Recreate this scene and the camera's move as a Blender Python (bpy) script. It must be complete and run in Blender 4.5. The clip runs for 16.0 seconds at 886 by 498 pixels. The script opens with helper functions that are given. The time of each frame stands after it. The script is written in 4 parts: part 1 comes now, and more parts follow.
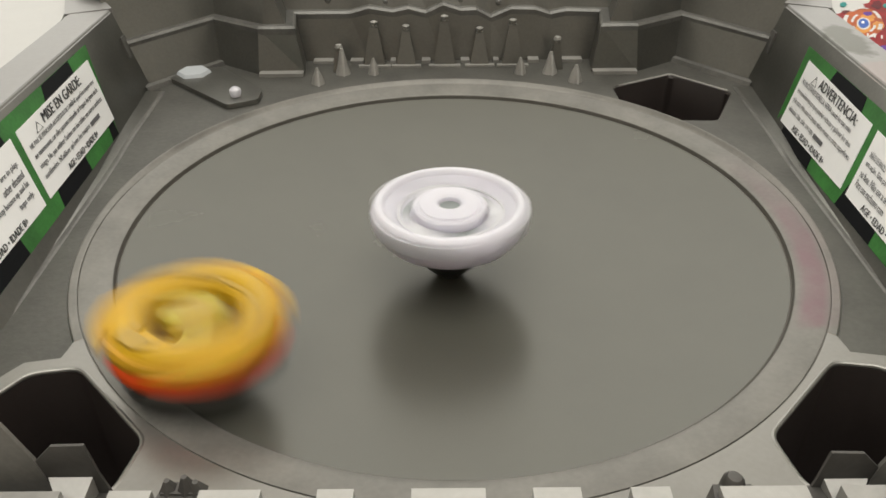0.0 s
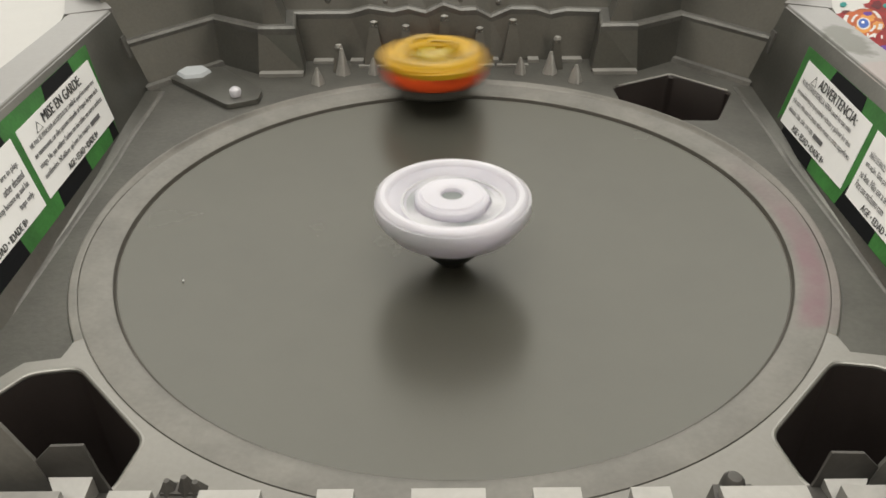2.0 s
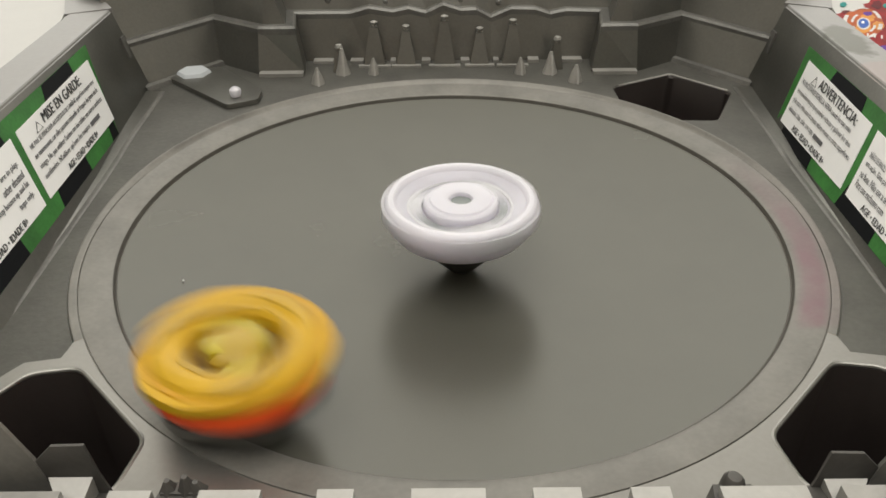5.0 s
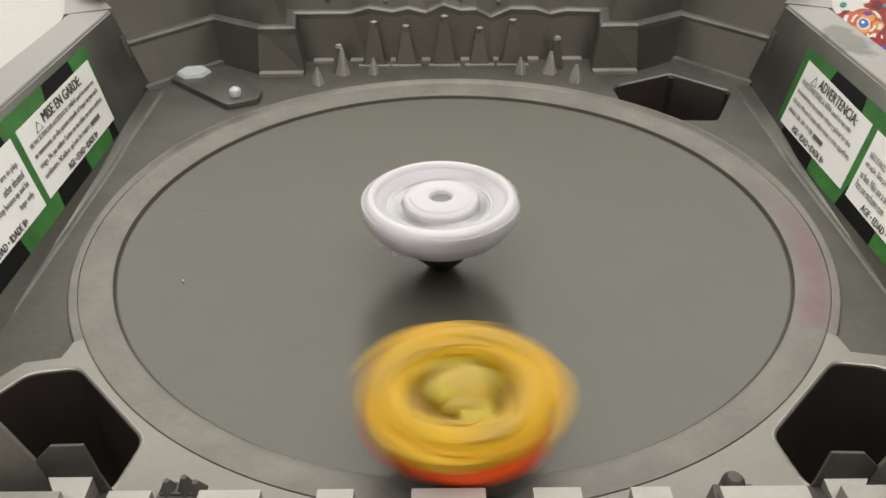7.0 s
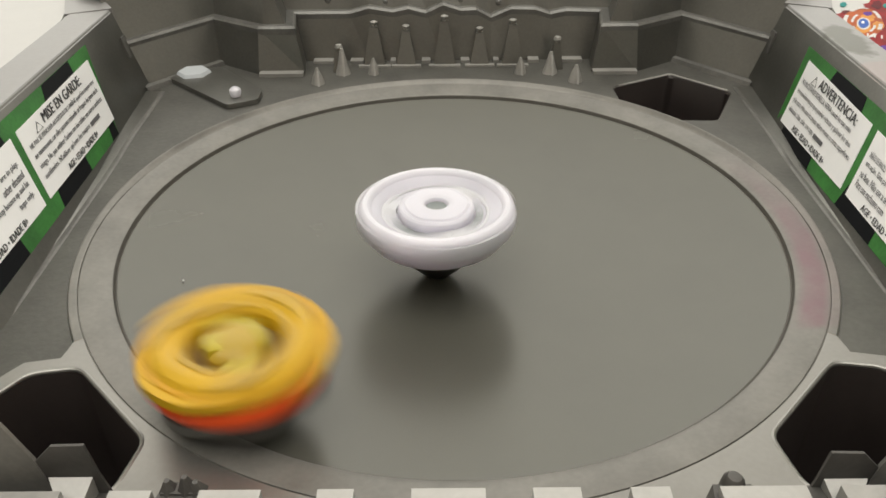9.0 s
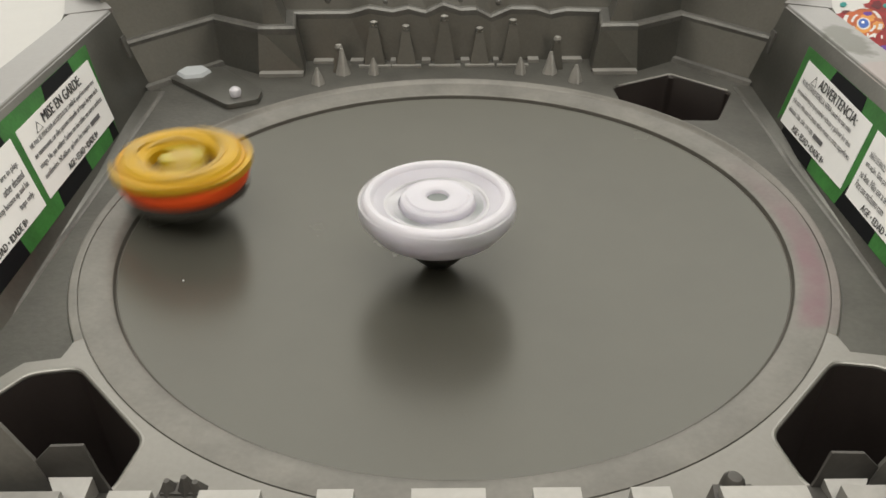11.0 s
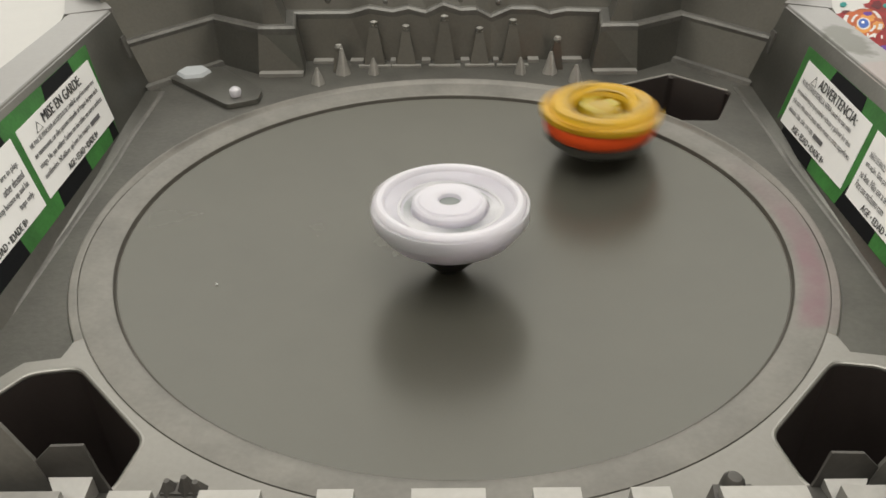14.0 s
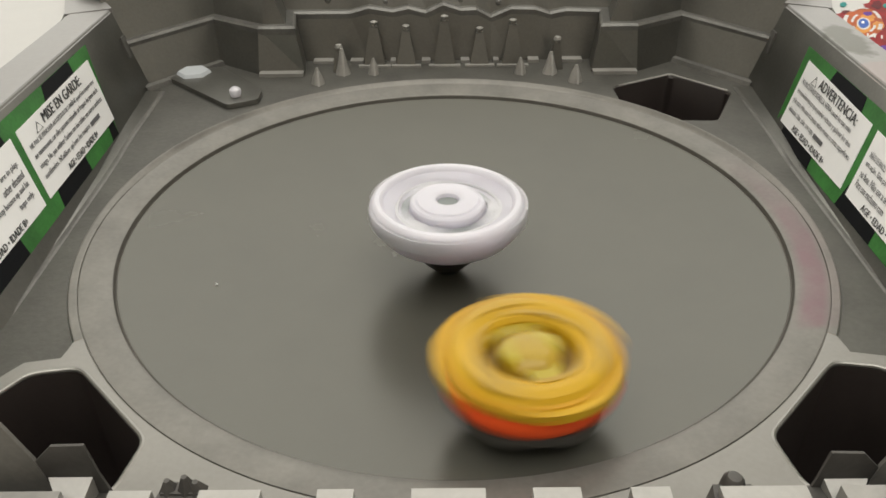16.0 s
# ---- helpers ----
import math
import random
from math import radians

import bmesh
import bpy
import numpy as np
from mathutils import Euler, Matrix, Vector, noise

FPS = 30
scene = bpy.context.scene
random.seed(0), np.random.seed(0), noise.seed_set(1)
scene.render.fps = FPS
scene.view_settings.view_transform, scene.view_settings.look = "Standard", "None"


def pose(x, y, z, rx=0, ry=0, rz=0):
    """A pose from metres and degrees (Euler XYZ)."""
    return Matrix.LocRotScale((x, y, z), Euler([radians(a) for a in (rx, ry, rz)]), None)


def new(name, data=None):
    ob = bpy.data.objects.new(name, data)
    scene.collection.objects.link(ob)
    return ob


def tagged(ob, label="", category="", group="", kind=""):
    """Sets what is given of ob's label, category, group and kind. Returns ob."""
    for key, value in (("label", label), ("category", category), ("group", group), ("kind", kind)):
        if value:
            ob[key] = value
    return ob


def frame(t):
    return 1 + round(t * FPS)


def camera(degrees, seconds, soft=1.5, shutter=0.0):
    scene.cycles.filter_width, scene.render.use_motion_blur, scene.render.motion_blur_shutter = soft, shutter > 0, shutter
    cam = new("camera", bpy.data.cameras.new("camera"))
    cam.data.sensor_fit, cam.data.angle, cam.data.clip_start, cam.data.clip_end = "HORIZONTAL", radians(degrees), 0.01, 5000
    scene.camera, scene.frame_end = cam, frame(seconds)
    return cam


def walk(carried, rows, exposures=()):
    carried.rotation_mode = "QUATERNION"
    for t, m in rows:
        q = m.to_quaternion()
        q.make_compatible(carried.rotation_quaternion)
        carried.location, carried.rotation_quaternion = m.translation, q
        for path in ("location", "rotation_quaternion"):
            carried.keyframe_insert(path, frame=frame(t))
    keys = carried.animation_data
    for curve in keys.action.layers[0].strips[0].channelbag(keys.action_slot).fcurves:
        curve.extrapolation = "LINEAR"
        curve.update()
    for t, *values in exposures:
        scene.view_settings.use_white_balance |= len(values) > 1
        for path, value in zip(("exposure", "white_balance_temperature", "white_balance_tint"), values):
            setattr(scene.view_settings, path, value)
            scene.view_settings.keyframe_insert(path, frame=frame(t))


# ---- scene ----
cam = camera(61.0, 16.0, soft=1.6, shutter=0.3)
CAM = pose(-0.00280, -0.20068, 0.12494, 55.911, 0.392, -0.239)
walk(cam, [(0.0, CAM), (16.0, CAM)], [(0.0, -0.09), (4.2, -0.09), (6.5, -0.11), (8.0, -0.02), (9.2, -0.02), (11.4, -0.16), (16.0, -0.13)])

# ---- light ----
world = bpy.data.worlds.new("room_air")
scene.world = world
world.use_nodes = True
world.node_tree.nodes["Background"].inputs[0].default_value = (0.9, 0.95, 1.0, 1)
world.node_tree.nodes["Background"].inputs[1].default_value = 0.46


def area_lamp(name, m, sx, sy, watts, colour):
    data = bpy.data.lights.new(name, "AREA")
    data.shape, data.size, data.size_y, data.energy, data.color = "RECTANGLE", sx, sy, watts, colour
    ob = new(name, data)
    ob.matrix_world = m
    return ob


# added sources, both out of view: a ceiling panel over the table, and a wide window across the room for the dish to
# reflect
area_lamp("ceiling_lamp_glow", pose(0.0, -0.60, 2.18), 2.6, 2.2, 53.0, (1.0, 0.975, 0.912))
area_lamp("window_daylight", pose(0.0, 1.47, 1.16, -90, 0, 0), 2.9, 2.02, 27.0, (1.0, 0.945, 0.835))

# ---- materials ----
def nodes_of(name):
    m = bpy.data.materials.new(name)
    m.use_nodes = True
    return m, m.node_tree.nodes, m.node_tree.links, m.node_tree.nodes["Principled BSDF"]


def surface(name, colour, rough=0.4, metal=0.0, vary=0.12, scale=60.0, bump=0.05, fine=900.0, spec=0.5, coat=0.0,
            trans=0.0, emit=0.0):
    """Plastic, paint, paper or metal: two scales of colour change, uneven gloss and fine relief, at real size."""
    m, n, l, b = nodes_of(name)
    co = n.new("ShaderNodeTexCoord")
    big = n.new("ShaderNodeTexNoise")
    big.inputs["Scale"].default_value, big.inputs["Detail"].default_value = scale, 6
    small = n.new("ShaderNodeTexNoise")
    small.inputs["Scale"].default_value, small.inputs["Detail"].default_value = fine, 3
    l.new(co.outputs["Object"], big.inputs["Vector"])
    l.new(co.outputs["Object"], small.inputs["Vector"])
    add = n.new("ShaderNodeMath")
    add.operation = "MULTIPLY_ADD"
    add.inputs[1].default_value = 0.35
    l.new(small.outputs["Fac"], add.inputs[0])
    l.new(big.outputs["Fac"], add.inputs[2])
    ramp = n.new("ShaderNodeMapRange")
    ramp.inputs["From Min"].default_value, ramp.inputs["From Max"].default_value = 0.4, 0.95
    ramp.inputs["To Min"].default_value, ramp.inputs["To Max"].default_value = 1 - vary, 1 + vary
    l.new(add.outputs[0], ramp.inputs["Value"])
    mul = n.new("ShaderNodeVectorMath")
    mul.operation = "SCALE"
    mul.inputs[0].default_value = colour
    l.new(ramp.outputs[0], mul.inputs["Scale"])
    l.new(mul.outputs[0], b.inputs["Base Color"])
    rr = n.new("ShaderNodeMapRange")
    rr.inputs["To Min"].default_value, rr.inputs["To Max"].default_value = max(0.02, rough - 0.08), min(1, rough + 0.08)
    l.new(big.outputs["Fac"], rr.inputs["Value"])
    l.new(rr.outputs[0], b.inputs["Roughness"])
    b.inputs["Metallic"].default_value = metal
    b.inputs["Specular IOR Level"].default_value = spec
    b.inputs["Coat Weight"].default_value = coat
    b.inputs["Transmission Weight"].default_value = trans
    if bump:
        bp = n.new("ShaderNodeBump")
        bp.inputs["Strength"].default_value, bp.inputs["Distance"].default_value = bump, 0.0004
        l.new(small.outputs["Fac"], bp.inputs["Height"])
        l.new(bp.outputs[0], b.inputs["Normal"])
    return m


def ring_plastic(name, colour, rough):
    """The rim's grey plastic with a rubbed pink stain and fine circular scuffs."""
    m = surface(name, colour, rough, 0.42, 0.22, 75.0, 0.06, 700.0)
    n, l = m.node_tree.nodes, m.node_tree.links
    b = n["Principled BSDF"]
    base = b.inputs["Base Color"].links[0].from_socket
    co = n.new("ShaderNodeTexCoord")
    sep = n.new("ShaderNodeSeparateXYZ")
    l.new(co.outputs["Object"], sep.inputs[0])
    near_x = n.new("ShaderNodeMapRange")
    near_x.inputs["From Min"].default_value, near_x.inputs["From Max"].default_value = 0.083, 0.092
    l.new(sep.outputs["X"], near_x.inputs["Value"])
    lo = n.new("ShaderNodeMapRange")
    lo.inputs["From Min"].default_value, lo.inputs["From Max"].default_value = -0.0555, -0.0535
    l.new(sep.outputs["Y"], lo.inputs["Value"])
    hi = n.new("ShaderNodeMapRange")
    hi.inputs["From Min"].default_value, hi.inputs["From Max"].default_value = 0.045, -0.02
    l.new(sep.outputs["Y"], hi.inputs["Value"])
    span = n.new("ShaderNodeMath")
    span.operation = "MULTIPLY"
    l.new(lo.outputs[0], span.inputs[0])
    l.new(hi.outputs[0], span.inputs[1])
    patch = n.new("ShaderNodeTexNoise")
    patch.inputs["Scale"].default_value, patch.inputs["Detail"].default_value = 55.0, 5
    l.new(co.outputs["Object"], patch.inputs["Vector"])
    pr = n.new("ShaderNodeMapRange")
    pr.inputs["From Min"].default_value, pr.inputs["From Max"].default_value = 0.3, 0.6
    pr.inputs["To Min"].default_value, pr.inputs["To Max"].default_value = 0.2, 0.75
    l.new(patch.outputs["Fac"], pr.inputs["Value"])
    a, c = n.new("ShaderNodeMath"), n.new("ShaderNodeMath")
    a.operation = c.operation = "MULTIPLY"
    l.new(near_x.outputs[0], a.inputs[0])
    l.new(span.outputs[0], a.inputs[1])
    l.new(a.outputs[0], c.inputs[0])
    l.new(pr.outputs[0], c.inputs[1])
    flat = n.new("ShaderNodeVectorMath")
    flat.operation = "MULTIPLY"
    flat.inputs[1].default_value = (1, 1, 0)
    l.new(co.outputs["Object"], flat.inputs[0])
    reach = n.new("ShaderNodeVectorMath")
    reach.operation = "LENGTH"
    l.new(flat.outputs[0], reach.inputs[0])
    inner, outer = n.new("ShaderNodeMapRange"), n.new("ShaderNodeMapRange")
    inner.inputs["From Min"].default_value, inner.inputs["From Max"].default_value = 0.1005, 0.1030
    outer.inputs["From Min"].default_value, outer.inputs["From Max"].default_value = 0.1090, 0.1070
    outer.inputs["To Min"].default_value = 0.25
    both, whole = n.new("ShaderNodeMath"), n.new("ShaderNodeMath")
    both.operation = whole.operation = "MULTIPLY"
    for q, k in ((inner, 0), (outer, 1)):
        l.new(reach.outputs["Value"], q.inputs["Value"])
        l.new(q.outputs[0], both.inputs[k])
    l.new(both.outputs[0], whole.inputs[0])
    l.new(c.outputs[0], whole.inputs[1])
    mix = n.new("ShaderNodeMix")
    mix.data_type = "RGBA"
    mix.inputs["B"].default_value = (0.20, 0.112, 0.132, 1)
    l.new(whole.outputs[0], mix.inputs["Factor"])
    l.new(base, mix.inputs["A"])
    l.new(mix.outputs["Result"], b.inputs["Base Color"])
    return m


def stained_strip(name, colour, rough):
    """The walls' pale flat top: smooth plastic with a rubbed olive-grey patch and a faint pink one."""
    m = surface(name, colour, rough, 0.45, 0.10, 20.0, 0.06, 700.0)
    n, l = m.node_tree.nodes, m.node_tree.links
    b = n["Principled BSDF"]
    co = n.new("ShaderNodeTexCoord")
    wob = n.new("ShaderNodeTexNoise")
    wob.inputs["Scale"].default_value, wob.inputs["Detail"].default_value = 140.0, 4
    l.new(co.outputs["Object"], wob.inputs["Vector"])
    shade = b.inputs["Base Color"].links[0].from_socket
    for centre, size, edge, tint in (((0.1425, 0.064, 0.035), (0.0062, 0.0165, 0.02), 0.8, (0.115, 0.118, 0.095, 1)),
                                     ((0.1430, 0.030, 0.035), (0.0100, 0.0120, 0.02), 0.40, (0.36, 0.27, 0.25, 1))):
        off = n.new("ShaderNodeVectorMath")
        off.operation = "SUBTRACT"
        off.inputs[1].default_value = centre
        l.new(co.outputs["Object"], off.inputs[0])
        div = n.new("ShaderNodeVectorMath")
        div.operation = "DIVIDE"
        div.inputs[1].default_value = size
        l.new(off.outputs[0], div.inputs[0])
        far = n.new("ShaderNodeVectorMath")
        far.operation = "LENGTH"
        l.new(div.outputs[0], far.inputs[0])
        add = n.new("ShaderNodeMath")
        add.operation = "MULTIPLY_ADD"
        add.inputs[1].default_value = 1.6
        l.new(wob.outputs["Fac"], add.inputs[0])
        l.new(far.outputs["Value"], add.inputs[2])
        mask = n.new("ShaderNodeMapRange")
        mask.inputs["From Min"].default_value, mask.inputs["From Max"].default_value = 1.95, 1.6
        mask.inputs["To Max"].default_value = edge
        l.new(add.outputs[0], mask.inputs["Value"])
        mix = n.new("ShaderNodeMix")
        mix.data_type = "RGBA"
        mix.inputs["B"].default_value = tint
        l.new(mask.outputs[0], mix.inputs["Factor"])
        l.new(shade, mix.inputs["A"])
        shade = mix.outputs["Result"]
    l.new(shade, b.inputs["Base Color"])
    return m


STRIP = stained_strip("wall_top_plastic", (0.30, 0.295, 0.285), 0.45)
DISH = surface("dish_plastic", (0.1085, 0.1070, 0.0890), 0.25, 0.25, 0.07, 25.0, 0.02, 2500.0)
RING = ring_plastic("ring_plastic", (0.200, 0.193, 0.174), 0.45)
SHELL = surface("shell_plastic", (0.1779, 0.1756, 0.1595), 0.33, 0.82, 0.2, 30.0, 0.06, 800.0)
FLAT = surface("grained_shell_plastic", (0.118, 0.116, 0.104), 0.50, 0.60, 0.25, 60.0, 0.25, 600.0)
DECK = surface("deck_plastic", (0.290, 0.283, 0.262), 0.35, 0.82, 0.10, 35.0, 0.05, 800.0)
# pale for worn edges; highlights on spikes and edges are put into it too
WORN_GLINT = surface("worn_glint_plastic", (0.348, 0.3376, 0.3132), 0.42, 0.35, 0.2, 60.0, 0.1, 700.0)
RIM = surface("rim_plastic", (0.2041, 0.2001, 0.1905), 0.4, 0.7, 0.25, 30.0, 0.06, 700.0)
LEDGE_PL = surface("ledge_plastic", (0.165, 0.162, 0.150), 0.42, 0.5, 0.35, 70.0, 0.1, 700.0)
# lightened grey: the brightness the near rail catches is part of the colour
LIT_PALE = surface("lit_pale_plastic", (0.4524, 0.4437, 0.4176), 0.42, 0.45, 0.14, 40.0, 0.1, 700.0)
TOWER = surface("grey_tower_plastic", (0.190, 0.184, 0.168), 0.5, 0.25, 0.25, 40.0, 0.12, 800.0)
SLATE = surface("dark_slate_plastic", (0.098, 0.093, 0.086), 0.45, 0.4, 0.25, 40.0, 0.12, 800.0)
# near-black inside of the pockets: the depth's shade is put into the colour
PIT_SHADE = surface("pit_shade_plastic", (0.027, 0.021, 0.019), 0.42, 0, 0.2, 40.0, 0.1, 700.0)
GROOVE = surface("groove_plastic", (0.087, 0.0818, 0.0696), 0.55, 0, 0.2, 60.0, 0.1)
PAPER = surface("label_paper", (0.93, 0.93, 0.92), 0.45, 0, 0.03, 80.0, 0.02)
SHEET = surface("printed_sheet", (0.50, 0.495, 0.47), 0.45, 0, 0.05, 80.0, 0.02)
INK = surface("black_ink", (0.02, 0.02, 0.022), 0.45, 0, 0.1, 80.0, 0.0)
GREYINK = surface("grey_ink", (0.11, 0.11, 0.115), 0.5, 0, 0.1, 80.0, 0.0)
GREEN = surface("green_print", (0.04, 0.18, 0.035), 0.5, 0, 0.35, 90.0, 0.02, spec=0.3)
BLACKP = surface("black_print", (0.005, 0.0055, 0.007), 0.5, 0, 0.3, 90.0, 0.02, spec=0.12)
WHITE_PL = surface("white_plastic", (0.650, 0.635, 0.700), 0.30, 0, 0.04, 90.0, 0.03)
for kind_of_white, soft_share in ((WHITE_PL, 0.85),):
    shader = kind_of_white.node_tree.nodes["Principled BSDF"]
    shader.inputs["Subsurface Weight"].default_value = soft_share
    shader.inputs["Subsurface Radius"].default_value = (1.0, 0.95, 0.95)
    shader.inputs["Subsurface Scale"].default_value = 0.012
BUTTON = surface("pale_blue_plastic", (0.53, 0.56, 0.58), 0.35, 0, 0.05, 90.0, 0.03)
WHITE_ED = surface("pearl_plastic", (0.5452, 0.5452, 0.564), 0.2, 0, 0.05, 90.0, 0.03, coat=0.3)
GREYCORE = surface("grey_core", (0.2349, 0.261, 0.2523), 0.35, 0, 0.1)
DARK = surface("dark_plastic", (0.02, 0.02, 0.019), 0.4, 0, 0.2)
DARKSTEEL = surface("dark_steel", (0.030, 0.036, 0.036), 0.4, 0.4, 0.1)
STEEL = surface("cast_steel", (0.1218, 0.1201, 0.1087), 0.45, 0.6, 0.1)
RIMGOLD = surface("amber_plastic", (0.54, 0.285, 0.013), 0.42, 0, 0.12, 120.0, 0.03, spec=0.3)
YELLOW = surface("yellow_plastic", (0.5766, 0.3441, 0.0121), 0.40, 0, 0.14, 120.0, 0.03, spec=0.35)
GOLD = surface("gold_plastic", (0.4278, 0.2697, 0.0279), 0.38, 0, 0.12, 120.0, 0.03)
LIME = surface("lime_plastic", (0.43, 0.335, 0.015), 0.3, 0, 0.1, 120.0, 0.03)
LIMEGOLD = surface("hub_plastic", (0.43, 0.29, 0.025), 0.35, 0, 0.12, 120.0, 0.03)
ORANGE = surface("orange_plastic", (0.95, 0.105, 0.016), 0.45, 0, 0.1, 120.0, 0.03, spec=0.3)
BROWN = surface("brown_gap", (0.13, 0.070, 0.008), 0.5, 0, 0.2)
TABLE = surface("table_wood", (0.30, 0.20, 0.12), 0.4, 0, 0.2, 12.0, 0.1)
PAINT = surface("wall_paint", (0.78, 0.77, 0.74), 0.7, 0, 0.03, 3.0, 0.1, 300.0)
# tone of the unseen south wall, set by how much light it should return
BOUNCE_TONE = surface("bounce_wall_paint", (0.46, 0.43, 0.39), 0.7, 0, 0.05, 3.0, 0.1, 300.0)
CARPET = surface("floor_boards", (0.28, 0.21, 0.15), 0.5, 0, 0.15, 5.0, 0.1)
RED = surface("red_print", (0.24, 0.014, 0.016), 0.65, 0, 0.35, 160.0, 0.0, spec=0.2)
ORP = surface("orange_print", (0.42, 0.10, 0.03), 0.65, 0, 0.3, 160.0, 0.0, spec=0.2)
DARKRED = surface("dark_red_print", (0.10, 0.008, 0.012), 0.65, 0, 0.3, 160.0, 0.0, spec=0.2)
AMBERP = surface("amber_print", (0.62, 0.27, 0.06), 0.65, 0, 0.25, 160.0, 0.0, spec=0.2)
BLUE = surface("blue_print", (0.06, 0.13, 0.42), 0.65, 0, 0.2, 160.0, 0.0, spec=0.15)
TEAL = surface("teal_print", (0.03, 0.24, 0.22), 0.65, 0, 0.2, 160.0, 0.0, spec=0.15)
PURPLE = surface("purple_print", (0.11, 0.04, 0.27), 0.65, 0, 0.2, 160.0, 0.0, spec=0.15)
PALE = surface("pale_print", (0.62, 0.60, 0.58), 0.65, 0, 0.2, 160.0, 0.0, spec=0.15)

U = 0.1  # drawings below are in decimetres


# ---- builders ----
def part(name, bm, material, parent, label="", smooth=True, bevel=0.0, kind=""):
    if bevel:
        edges = [e for e in bm.edges if len(e.link_faces) == 2 and e.calc_face_angle(0) > 0.5]
        bmesh.ops.bevel(bm, geom=edges, offset=bevel, segments=2, profile=0.6, affect="EDGES")
    bmesh.ops.recalc_face_normals(bm, faces=bm.faces)
    bmesh.ops.scale(bm, vec=(U, U, U), verts=bm.verts)
    me = bpy.data.meshes.new(name)
    bm.to_mesh(me)
    bm.free()
    me.materials.append(material)
    if smooth:
        me.shade_smooth()
        me.set_sharp_from_angle(angle=radians(32))
    ob = new(name, me)
    if parent:
        ob.parent = parent
    if label or kind:
        tagged(ob, label, kind=kind)
    return ob


def thing(name, label, category, m=None, **more):
    ob = new(name)
    ob.empty_display_size = 0.02
    if m:
        ob.matrix_world = m
    return tagged(ob, label, category, **more)


def lathe(profile, steps=96, lobes=0, depth=0.0, start=0.0, stop=360.0):
    """A turned form; profile: radius and height. lobes and depth make its outline uneven."""
    bm = bmesh.new()
    rings = []
    full = stop - start >= 359.9
    count = steps if full else steps + 1
    for i in range(count):
        a = radians(start + (stop - start) * i / steps)
        k = 1 + depth * math.cos(lobes * a) if lobes else 1
        rings.append([bm.verts.new((r * k * math.cos(a), r * k * math.sin(a), z)) for r, z in profile])
    for i in range(count if full else count - 1):
        p, q = rings[i], rings[(i + 1) % count]
        for j in range(len(profile) - 1):
            if profile[j][0] < 1e-6:
                bm.faces.new((p[j], q[j + 1], p[j + 1]))
            elif profile[j + 1][0] < 1e-6:
                bm.faces.new((p[j], q[j], p[j + 1]))
            else:
                bm.faces.new((p[j], q[j], q[j + 1], p[j + 1]))
    bmesh.ops.remove_doubles(bm, verts=bm.verts, dist=1e-6)
    return bm


def strip(*lines):
    """A skin over polylines of equal count."""
    bm = bmesh.new()
    rows = [[bm.verts.new(p) for p in line] for line in lines]
    for a, b in zip(rows, rows[1:]):
        for i in range(len(a) - 1):
            bm.faces.new((a[i], a[i + 1], b[i + 1], b[i]))
    return bm


def prism(outline, z0, z1, inset=0.0):
    """An upright block over an outline; inset narrows its top."""
    bm = bmesh.new()
    cx = sum(p[0] for p in outline) / len(outline)
    cy = sum(p[1] for p in outline) / len(outline)
    lo = [bm.verts.new((x, y, z0)) for x, y in outline]
    hi = [bm.verts.new((x + (cx - x) * inset, y + (cy - y) * inset, z1)) for x, y in outline]
    bm.faces.new(lo[::-1])
    bm.faces.new(hi)
    for i in range(len(lo)):
        j = (i + 1) % len(lo)
        bm.faces.new((lo[i], lo[j], hi[j], hi[i]))
    return bm


def box(x0, x1, y0, y1, z0, z1):
    return prism([(x0, y0), (x1, y0), (x1, y1), (x0, y1)], z0, z1)


def sheet(outer, holes, zs):
    """A flat sheet with holes; zs gives the height of a point."""
    bm = bmesh.new()
    for loop in (outer, *holes):
        vs = [bm.verts.new((x, y, zs(x, y))) for x, y in loop]
        for i in range(len(vs)):
            bm.edges.new((vs[i], vs[(i + 1) % len(vs)]))
    bmesh.ops.triangle_fill(bm, use_beauty=True, use_dissolve=False, edges=bm.edges[:], normal=(0, 0, 1))
    return bm


def arc(r, a0, a1, n):
    return [(r * math.cos(radians(a0 + (a1 - a0) * i / n)), r * math.sin(radians(a0 + (a1 - a0) * i / n))) for i in range(n + 1)]


def offset(line, d):
    """A polyline moved to its left by d, with mitred corners."""
    out = []
    for i, p in enumerate(line):
        a, b = line[max(i - 1, 0)], line[min(i + 1, len(line) - 1)]
        ns = []
        for u, v in ((a, p), (p, b)):
            dx, dy = v[0] - u[0], v[1] - u[1]
            s = math.hypot(dx, dy)
            if s > 1e-9:
                ns.append((-dy / s, dx / s))
        nx, ny = sum(q[0] for q in ns) / len(ns), sum(q[1] for q in ns) / len(ns)
        k = max(nx * nx + ny * ny, 0.35)
        out.append((p[0] + nx / k * d, p[1] + ny / k * d))
    return out


